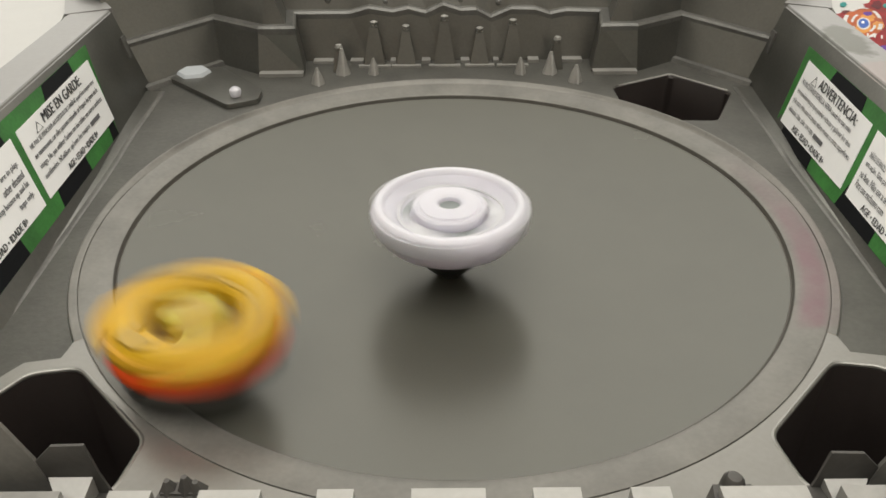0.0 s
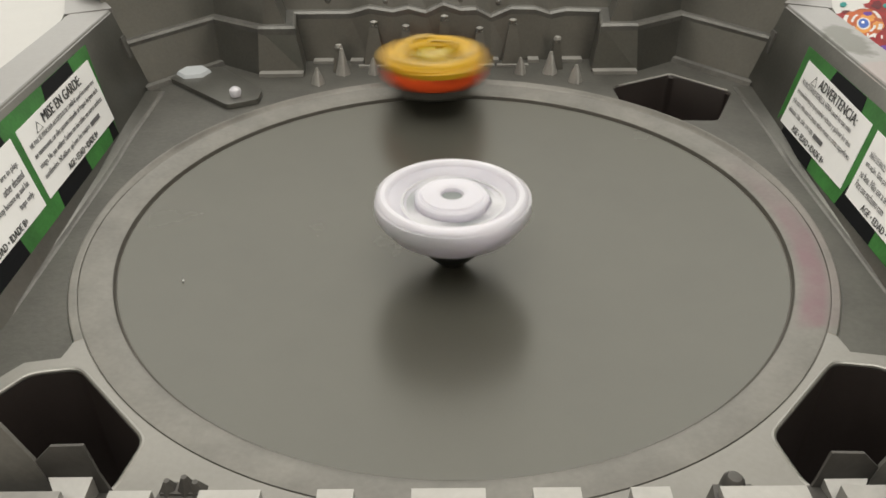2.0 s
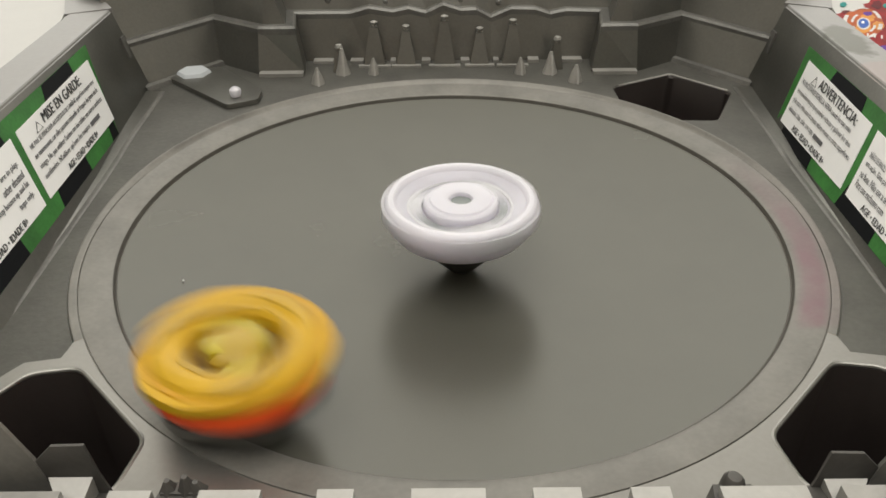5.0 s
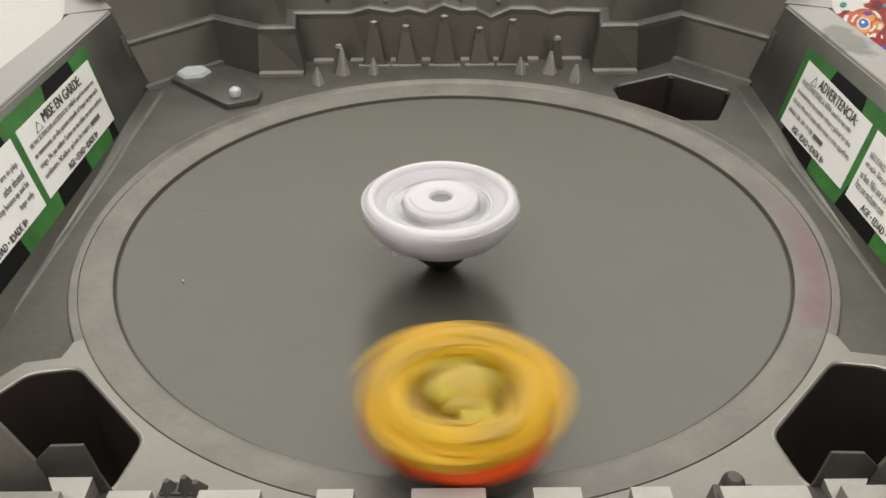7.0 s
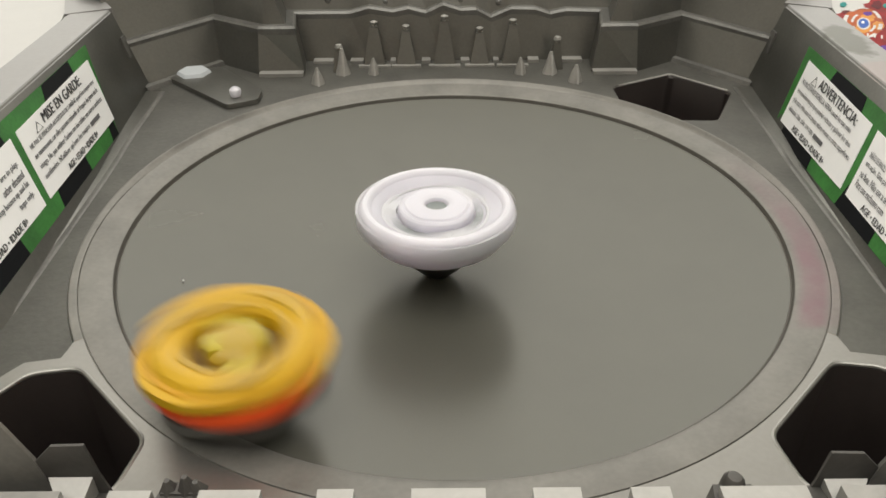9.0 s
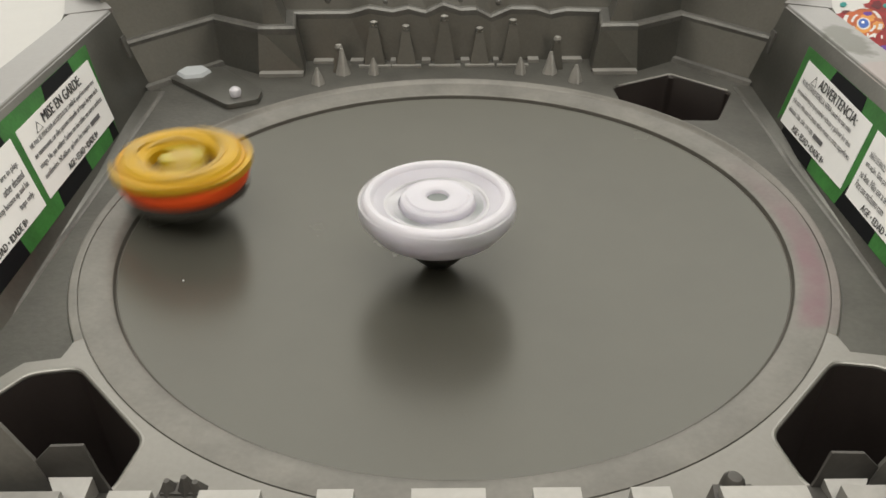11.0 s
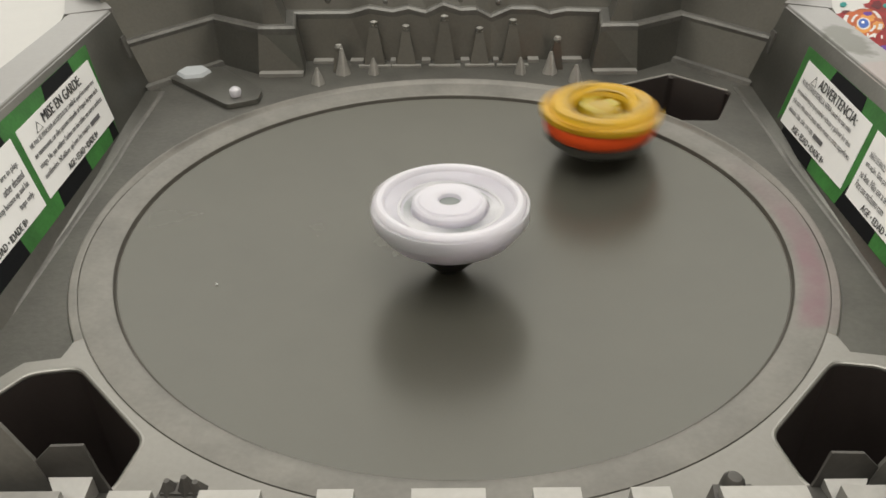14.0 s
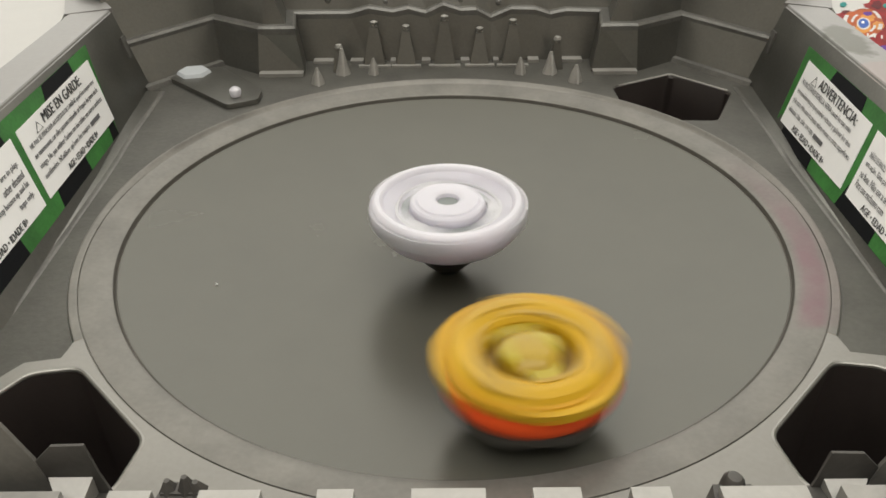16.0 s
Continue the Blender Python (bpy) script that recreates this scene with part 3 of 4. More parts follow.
def pocket_fittings():
    # small toy-city blocks on the front rail beside each pocket
    for s, d in ((-1, 0.0), (1, -0.036)):
        part("gable_block", upright([(s * x, z + d) for x, z in ((0.793, 0.140), (0.752, 0.183), (0.690, 0.185), (0.682, 0.11), (0.668, 0.04), (0.79, 0.04))], -1.067, -1.061), SLATE, stadium, "dark grey gabled block beside the pocket", bevel=0.002)
        ramp = prism([(s * 0.782, -1.062), (s * 0.694, -1.062), (s * 0.706, -1.120), (s * 0.746, -1.120)], 0.04, 0.101 + d * 0.6)
        for v in ramp.verts:
            if v.co.z > 0.06 and v.co.y < -1.09:
                v.co.z -= 0.030
        part("pale_block", ramp, LIT_PALE, stadium, "pale worn sloping block", bevel=0.003)
        part("tower_block", upright([(s * x, z + d) for x, z in ((0.905, 0.246), (0.822, 0.243), (0.790, 0.150), (0.774, 0.04), (0.905, 0.04))], -1.070, -1.062), TOWER, stadium, "dark grey tower block beside the pocket", bevel=0.003)
        part("block_foot", box(min(s * 0.67, s * 0.905), max(s * 0.67, s * 0.905), -1.15, -1.062, 0.014, 0.052), SLATE, stadium)


dish()
bead()
walls()
decks()
spikes()
front_rail()
pocket_fittings()


# ---- stickers on the stadium ----
def on_sheet(s, quad, off):
    """Maps a sheet's own 0 to 1 square (along the writing, and up) to a quad on the wall: its corners as (y, v) from the lower left round."""
    (ya, va), (yb, vb), (yc, vc), (yd, vd) = quad

    def place(a, b, lift=0.0):
        y = (ya * (1 - a) + yb * a) * (1 - b) + (yd * (1 - a) + yc * a) * b
        v = (va * (1 - a) + vb * a) * (1 - b) + (vd * (1 - a) + vc * a) * b
        return lean_point(s, y, v, off + lift)

    return place


LINES = {
    "spanish": ["NO INCLINARSE SOBRE LA ARENA cuando los tops est\u00e9n", "en movimiento ya que pueden rebotar y golpear los ojos", "y la cara. No usar la arena sobre mesas u otras superficies", "elevadas. Usar s\u00f3lo con tops"],
    "french": ["NE PAS SE PENCHER AU-DESSUS DE L'AR\u00c8NE quand les toupies sont", "en mouvement, car elles peuvent rebondir et frapper les yeux ou le", "visage. Ne pas utiliser l'ar\u00e8ne sur les tables ou autres surfaces", "sur\u00e9lev\u00e9es. N'utiliser qu'avec les toupies"],
    "portuguese": ["N\u00c3O SE INCLI", "em a\u00e7\u00e3o. Eles po", "na face. N\u00e3o use a are", "Para uso exclusivo com"],
    "english": ["are in play.", "other elevated", "may bounce up and hit", "tops only."],
}


def decal(quad, place, thick, nx=14, ny=4):
    """A thin four-cornered piece that follows the wall."""
    (xa, ya), (xb, yb), (xc, yc), (xd, yd) = quad
    bm = bmesh.new()
    grid = []
    for j in range(ny + 1):
        for i in range(nx + 1):
            a, b = i / nx, j / ny
            x = (xa * (1 - a) + xb * a) * (1 - b) + (xd * (1 - a) + xc * a) * b
            y = (ya * (1 - a) + yb * a) * (1 - b) + (yd * (1 - a) + yc * a) * b
            grid.append(bm.verts.new(place(x, y, thick)))
    for j in range(ny):
        for i in range(nx):
            k = j * (nx + 1) + i
            bm.faces.new((grid[k], grid[k + 1], grid[k + nx + 2], grid[k + nx + 1]))
    rim = [e for e in bm.edges if e.is_boundary]
    made = bmesh.ops.extrude_edge_only(bm, edges=rim)["geom"]
    back = (place(0.5, 0.5, 0.0) - place(0.5, 0.5, thick))
    for v in made:
        if isinstance(v, bmesh.types.BMVert):
            v.co += back
    return bm


SQUARE = [(0, 0), (1, 0), (1, 1), (0, 1)]


def warning_label(s, quad, title, tx, ax, lines, right=False):
    """A white warning label; tx and ax are where the title and the age line run."""
    lab = part("warning_label", decal(SQUARE, on_sheet(s, quad, 0.0045), 0.002), PAPER, stadium, "white warning label with black writing", smooth=False)
    ink = on_sheet(s, quad, 0.0085)
    part("age_line", letters("AGE \u2022 EDAD \u2022 IDADE 8+", ax[0], 0.035, ax[1] - ax[0], 0.092, ink, 0.008), INK, lab, smooth=False)
    if title:
        part("title", letters(title, tx[0], 0.798, tx[1] - tx[0], 0.150, ink, 0.011), INK, lab, smooth=False)
        a = tx[0] - 0.105
        out = [(a, 0.77), (a + 0.075, 0.77), (a + 0.0375, 0.90)]
        part("warning_triangle", tube([ink(*q) for q in out], 0.0013, 4), INK, lab, smooth=False)
    for i, text in enumerate(lines):
        y = 0.645 - 0.148 * i
        wide = min(0.90, 0.0158 * len(text)) if i < 3 and title else 0.0150 * len(text)
        start = 0.045 if not right else 0.95 - wide
        part("text_line", letters(text, start, y, wide, 0.104, ink, 0.004), GREYINK, lab, smooth=False)
        if i == 3 and title:
            x = start + wide + 0.02
            part("text_bar", decal([(x, y + 0.012), (x + 0.14, y + 0.012), (x + 0.14, y + 0.078), (x, y + 0.078)], ink, 0.0006), GREYINK, lab, smooth=False)


def sticker_band(s, quad, tops, bottoms):
    """The green and black printed band behind the labels; tops and bottoms are the black stretches along its edges."""
    band = part("sticker_band", decal(SQUARE, on_sheet(s, quad, 0.0015), 0.002), GREEN, stadium, "green and black printed sticker band", smooth=False)
    place = on_sheet(s, quad, 0.0037)
    for a, b in tops:
        part("black_patch", decal([(a, 0.80), (b, 0.80), (b - 0.01, 0.998), (a + 0.012, 0.998)], place, 0.0006), BLACKP, band, smooth=False)
    for a, b in bottoms:
        part("black_patch", decal([(a, 0.002), (b, 0.002), (b - 0.008, 0.25), (a + 0.008, 0.25)], place, 0.0006), BLACKP, band, smooth=False)


# corners: lower left, lower right, upper right, upper left, as the writing reads
sticker_band(1, [(0.672, -0.02), (-0.90, 0.18), (-0.85, 0.86), (0.752, 0.835)], [(0.15, 0.32), (0.46, 0.60), (0.75, 0.88)], [(0.05, 0.24), (0.40, 0.56), (0.72, 0.86)])
sticker_band(-1, [(-0.95, 0.20), (0.612, 0.05), (0.755, 0.915), (-0.85, 0.93)], [(0.10, 0.26), (0.40, 0.55), (0.735, 0.90)], [(0.02, 0.14), (0.315, 0.455), (0.63, 0.80), (0.955, 0.999)])
warning_label(1, [(0.642, 0.10), (0.068, 0.178), (0.143, 0.715), (0.692, 0.735)], "ADVERTENCIA:", (0.27, 0.85), (0.20, 0.72), LINES["spanish"])
warning_label(1, [(0.027, 0.185), (-0.545, 0.23), (-0.465, 0.70), (0.104, 0.714)], "", (0, 1), (0.19, 0.70), LINES["portuguese"])
warning_label(-1, [(0.003, 0.25), (0.639, 0.188), (0.703, 0.795), (0.082, 0.792)], "MISE EN GARDE:", (0.265, 0.80), (0.28, 0.72), LINES["french"])
warning_label(-1, [(-0.66, 0.30), (-0.035, 0.248), (0.040, 0.788), (-0.58, 0.785)], "", (0, 1), (0.345, 0.80), LINES["english"], True)


def flange_sticker(s):
    """Printed sheets on the outer flanges: plain white on one side, red and orange shapes on the other."""
    z = 0.333
    loop = rounded([(s * 1.535, 0.97), (s * 1.625, 1.29), (s * 2.3, 1.29), (s * 2.3, -1.3), (s * 1.475, -1.3)], 0.05)
    st = part("flange_sticker", prism(loop, z, z + 0.004), SHEET, stadium, "glossy white printed sheet on the flange" if s < 0 else "white sheet printed with red and orange shapes", smooth=False)
    if s < 0:
        return

    def blot(name, cx, cy, rx, ry, mat, lift, seed, n=26, rough=0.25):
        rnd = random.Random(seed)
        pts = []
        for i in range(n):
            a = 2 * math.pi * i / n
            k = 1 + rnd.uniform(-rough, rough)
            pts.append((cx + rx * k * math.cos(a) + 0.45 * ry * k * math.sin(a), cy + ry * k * math.sin(a)))
        part(name, prism(pts, z + 0.004 + (lift - 0.004) * 0.5, z + 0.0048 + (lift - 0.004) * 0.5), mat, st, smooth=False)

    def stroke(name, pts, wide, mat, lift):
        out = offset(pts, wide / 2) + offset(pts, -wide / 2)[::-1]
        part(name, prism(out, z + 0.004 + (lift - 0.004) * 0.5, z + 0.0047 + (lift - 0.004) * 0.5), mat, st, smooth=False)

    def round_stroke(cx, cy, rx, ry, a0, a1, wide, mat, lift):
        pts = [(cx + rx * math.cos(radians(a0 + (a1 - a0) * i / 10)) + 0.45 * ry * math.sin(radians(a0 + (a1 - a0) * i / 10)), cy + ry * math.sin(radians(a0 + (a1 - a0) * i / 10))) for i in range(11)]
        stroke("pale_stroke", pts, wide, mat, lift)

    # a red creature-like blaze round an orange emblem with a blue jewel, and purple below
    blot("red_shape", 1.755, 0.80, 0.225, 0.335, RED, 0.0045, 1, 60, 0.04)
    blot("red_shape", 1.800, 1.060, 0.115, 0.165, RED, 0.0050, 31, 40, 0.08)
    blot("red_shape", 1.585, 0.80, 0.085, 0.215, RED, 0.0058, 14, 40, 0.06)
    blot("red_shape", 1.545, 0.945, 0.035, 0.050, RED, 0.0064, 15, 16, 0.15)
    blot("dark_red_shape", 1.60, 1.00, 0.030, 0.030, DARKRED, 0.0070, 21, 14, 0.3)
    blot("dark_red_shape", 1.760, 1.100, 0.025, 0.05, DARKRED, 0.0070, 32, 14, 0.3)
    blot("dark_red_shape", 1.80, 0.90, 0.05, 0.07, DARKRED, 0.0070, 22, 14, 0.3)
    blot("dark_red_shape", 1.535, 0.715, 0.020, 0.028, DARKRED, 0.0070, 23, 14, 0.3)
    blot("dark_red_shape", 1.68, 0.72, 0.03, 0.05, DARKRED, 0.0070, 24, 14, 0.3)
    blot("orange_shape", 1.592, 0.870, 0.074, 0.190, ORP, 0.0076, 2, 36, 0.05)
    blot("yellow_shape", 1.560, 0.800, 0.030, 0.055, AMBERP, 0.0090, 25, 18, 0.15)
    blot("yellow_shape", 1.640, 0.930, 0.028, 0.050, AMBERP, 0.0090, 26, 18, 0.15)
    blot("yellow_shape", 1.632, 0.830, 0.022, 0.050, AMBERP, 0.0090, 27, 18, 0.15)
    blot("purple_shape", 1.660, 0.975, 0.020, 0.026, PURPLE, 0.0104, 8, 8, 0.1)
    for a0, a1 in ((70, 130), (15, 50), (150, 190), (215, 250), (275, 310), (330, 352)):
        round_stroke(1.592, 0.870, 0.069, 0.180, a0, a1, 0.014, PALE, 0.0104)
    for a0, a1 in ((120, 175), (200, 240), (300, 345)):
        round_stroke(1.590, 0.860, 0.044, 0.118, a0, a1, 0.009, PALE, 0.0106)
    blot("pale_shape", 1.586, 0.852, 0.026, 0.072, PALE, 0.0110, 3, 24, 0.03)
    blot("blue_shape", 1.586, 0.852, 0.020, 0.056, BLUE, 0.0124, 4, 24, 0.04)
    blot("white_shape", 1.588, 0.862, 0.006, 0.015, PAPER, 0.0138, 6, 12, 0.05)
    blot("teal_shape", 1.622, 1.105, 0.014, 0.034, TEAL, 0.0084, 15, 14, 0.08)
    blot("teal_shape", 1.790, 1.080, 0.020, 0.034, TEAL, 0.0084, 16, 14, 0.08)
    blot("purple_shape", 1.555, 0.555, 0.065, 0.060, PURPLE, 0.0069, 12, 20, 0.10)
    blot("blue_shape", 1.70, 0.60, 0.06, 0.06, BLUE, 0.0068, 9)
    for i in range(4):
        stroke("pale_stroke", [(1.530 + 0.02 * i, 0.70 - 0.012 * i), (1.548 + 0.02 * i, 0.735 - 0.012 * i)], 0.006, PALE, 0.0112 + 0.0001 * i)

flange_sticker(1)
flange_sticker(-1)

# ---- loose things in the stadium ----
def cover_plate():
    """The dark plate that lies over one pocket, with a white hexagonal button and a white knob."""
    t = thing("pocket_cover", "dark grey plate with white button and knob over a pocket", "cover")
    out = rounded([(-1.305, 1.222), (-0.897, 0.842), (-0.782, 0.900), (-0.785, 1.00), (-1.02, 1.28), (-1.12, 1.262)], 0.02)
    part("plate", prism(out, FLOOR_Z + 0.002, FLOOR_Z + 0.020, 0.015), SHELL, t, bevel=0.004)
    hexa = [(-1.128 + 0.076 * math.cos(radians(60 * i + 12)), 1.200 + 0.072 * math.sin(radians(60 * i + 12))) for i in range(6)]
    part("button", prism(hexa, FLOOR_Z + 0.020, FLOOR_Z + 0.034, 0.12), BUTTON, t, "pale blue-grey hexagonal button", bevel=0.004)
    k = lathe([(0, 0.040), (0.012, 0.038), (0.022, 0.029), (0.0245, 0.018), (0.020, 0.0)], 20)
    bmesh.ops.translate(k, verts=k.verts, vec=(-0.884, 0.940, FLOOR_Z + 0.020))
    part("knob", k, WHITE_PL, t, "small white round knob")


cover_plate()


def speck():
    b = bmesh.new()
    bmesh.ops.create_icosphere(b, subdivisions=1, radius=0.0036)
    o = part("crumb", b, PAPER, None)
    return tagged(o, "tiny white crumb lying on the dish", "crumb")


crumb = speck()


# ---- the spinning tops ----
def arc_block(r0, r1, a0, a1, z0, z1, inset=0.0, n=10):
    """A curved bar between two radii and two angles."""
    return prism(arc(r1, a0, a1, n) + arc(r0, a1, a0, n), z0, z1, inset)


def white_top():
    t = thing("spinning_top", "white plastic spinning top with grey hollow core, spinning upright", "spinning top", group="spinning tops")
    part("driver", lathe([(0, -0.022), (0.026, -0.020), (0.046, -0.010), (0.066, 0.012), (0.088, 0.035), (0.100, 0.06), (0.095, 0.092), (0, 0.092)], 32, 3, 0.03), DARK, t, "dark grey tip and driver")
    part("weight_disc", lathe([(0.0, 0.080), (0.10, 0.082), (0.140, 0.094), (0.152, 0.110), (0.140, 0.122), (0, 0.130)], 48, 6, 0.03), DARKSTEEL, t, "dark metal weight disc")
    ring = part("layer", lathe([(0.10, 0.112), (0.150, 0.114), (0.190, 0.127), (0.219, 0.149), (0.240, 0.178), (0.2510, 0.205), (0.2540, 0.223), (0.2500, 0.240), (0.2420, 0.2550), (0.232, 0.2610), (0.2180, 0.2605), (0.2115, 0.2550),
                                (0.2070, 0.2440), (0.190, 0.2330), (0.168, 0.2240), (0.140, 0.2155), (0.100, 0.2150)], 96, 6, 0.006), WHITE_PL, t, "white ring with a rounded edge")
    part("inner_step", lathe([(0.176, 0.2185), (0.172, 0.2250), (0.164, 0.2260), (0.160, 0.2130)], 96, 3, 0.03), WHITE_ED, ring, "low pearly step inside the ring")
    for i in range(3):
        b = arc_block(0.236, 0.2580, 120 * i - 34, 120 * i + 34, 0.202, 0.246, 0.025)
        part("edge_blade", b, WHITE_PL, ring, "white blade on the outer edge", bevel=0.009)
    part("hub", lathe([(0.121, 0.200), (0.119, 0.243), (0.113, 0.2490), (0.108, 0.2485), (0.105, 0.2465), (0.101, 0.2475), (0.098, 0.2530), (0.060, 0.2560), (0.045, 0.2560), (0.038, 0.2530), (0.035, 0.238)], 48, 6, 0.035), WHITE_PL, ring, "white raised six-sided hub")
    part("core", lathe([(0.037, 0.240), (0.02, 0.238), (0.0, 0.2375)], 32), GREYCORE, ring, "grey hollow core")
    for i in range(3):
        b = arc_block(0.128, 0.182, 120 * i - 30, 120 * i + 14, 0.2150, 0.2270, 0.06)
        part("blade", b, WHITE_ED, ring, bevel=0.004)
    for i in range(3):
        b = arc_block(0.126, 0.158, 120 * i + 32, 120 * i + 66, 0.2155, 0.2185)
        part("slot", b, GREYCORE, ring)
    return t, ring


def yellow_top():
    t = thing("spinning_top", "yellow and orange plastic spinning top racing round the rim", "spinning top", group="spinning tops")
    part("driver", lathe([(0, 0.0), (0.040, 0.002), (0.056, 0.010), (0.066, 0.028), (0.100, 0.036), (0.125, 0.062), (0, 0.075)], 32, 3, 0.03), DARK, t, "dark tip and driver")
    part("weight_disc", lathe([(0.0, 0.062), (0.13, 0.064), (0.172, 0.072), (0.194, 0.090), (0.197, 0.119), (0.12, 0.126), (0, 0.134)], 48, 6, 0.03), STEEL, t, "grey metal weight disc")
    ring = part("layer", lathe([(0.150, 0.172), (0.200, 0.172), (0.2065, 0.180), (0.2060, 0.193), (0.199, 0.1985), (0.190, 0.196), (0.186, 0.199), (0.180, 0.2065), (0.166, 0.2105), (0.150, 0.211), (0.136, 0.206), (0.128, 0.202),
                                (0.114, 0.200), (0.106, 0.192), (0.102, 0.165)], 96, 3, 0.012), YELLOW, t, "yellow plastic ring with stepped rim")
    part("side_band", lathe([(0.15, 0.127), (0.196, 0.1275), (0.2040, 0.135), (0.2085, 0.150), (0.2080, 0.166), (0.204, 0.174), (0.15, 0.175)], 96, 3, 0.010), ORANGE, ring, "orange red side band")
    part("outer_rim", lathe([(0.2055, 0.176), (0.2085, 0.179), (0.2085, 0.190), (0.2020, 0.1995), (0.1900, 0.1985)], 96, 3, 0.012), RIMGOLD, ring, "amber outer rim")
    part("well", lathe([(0.106, 0.168), (0.07, 0.163), (0.0, 0.163)], 48), BROWN, ring)
    for i in range(3):
        part("wing", arc_block(0.140, 0.182, 120 * i - 26, 120 * i + 12, 0.2065, 0.2140, 0.06), GOLD, ring, "raised golden wing", bevel=0.003)
        part("wing_tip", arc_block(0.196, 0.2215, 120 * i + 26, 120 * i + 92, 0.178, 0.196, 0.03), YELLOW, ring, "yellow wing tip past the rim", bevel=0.004)
        part("ridge", arc_block(0.118, 0.132, 120 * i + 30, 120 * i + 100, 0.200, 0.2065, 0.05), GOLD, ring, bevel=0.002)
    for i in range(2):
        part("bridge", arc_block(0.058, 0.104, 110 + 180 * i - 26, 110 + 180 * i + 26, 0.164, 0.190, 0.06), LIME, ring, "yellow green bridge", bevel=0.004)
    part("hub", lathe([(0.076, 0.160), (0.074, 0.186), (0.066, 0.194), (0.056, 0.1995), (0.030, 0.2030), (0.0, 0.2035)], 40, 6, 0.025), LIMEGOLD, ring, "golden green domed hub")
    for i in range(2):
        b = prism([(0.030, -0.040), (0.066, -0.034), (0.074, 0.0), (0.066, 0.034), (0.030, 0.040)], 0.184, 0.2020, 0.12)
        bmesh.ops.rotate(b, verts=b.verts, cent=(0, 0, 0), matrix=Matrix.Rotation(radians(25 + 180 * i), 3, "Z"))
        part("hub_wedge", b, LIME, ring, "yellow green wedge on the hub", bevel=0.003)
    for ob in (ring, *ring.children):
        ob.data.transform(Matrix.Translation((0, 0, 0.130 * U)) @ Matrix.Diagonal((1, 1, 1.25, 1)) @ Matrix.Translation((0, 0, -0.134 * U)))
    return t, ring


def sized(pair, k):
    """A finished top brought to its true size."""
    for ob in pair[0].children_recursive:
        ob.data.transform(Matrix.Scale(k, 4))
    return pair


white, white_layer = sized(white_top(), 0.926)
yellow, yellow_layer = sized(yellow_top(), 0.975)


def smooth_at(rows, t):
    """Values of a table at t, by a curve through its rows."""
    n = len(rows)
    i = max(0, min(n - 2, next((k - 1 for k in range(1, n) if rows[k][0] >= t), n - 2)))
    t0, t1 = rows[i][0], rows[i + 1][0]
    s, w = (t - t0) / (t1 - t0), t1 - t0
    out = []
    for j in range(1, len(rows[0])):
        p0, p1 = rows[i][j], rows[i + 1][j]
        m0 = (p1 - rows[i - 1][j]) / (t1 - rows[i - 1][0]) if i else (p1 - p0) / w
        m1 = (rows[i + 2][j] - p0) / (rows[i + 2][0] - t0) if i + 2 < n else (p1 - p0) / w
        if w > 1:
            m0 = (p0 - rows[i - 3][j]) / (t0 - rows[i - 3][0])
            m1 = (rows[i + 4][j] - p1) / (rows[i + 4][0] - t1)
        out.append((2 * s ** 3 - 3 * s * s + 1) * p0 + (s ** 3 - 2 * s * s + s) * w * m0 + (3 * s * s - 2 * s ** 3) * p1 + (s ** 3 - s * s) * w * m1)
    return out


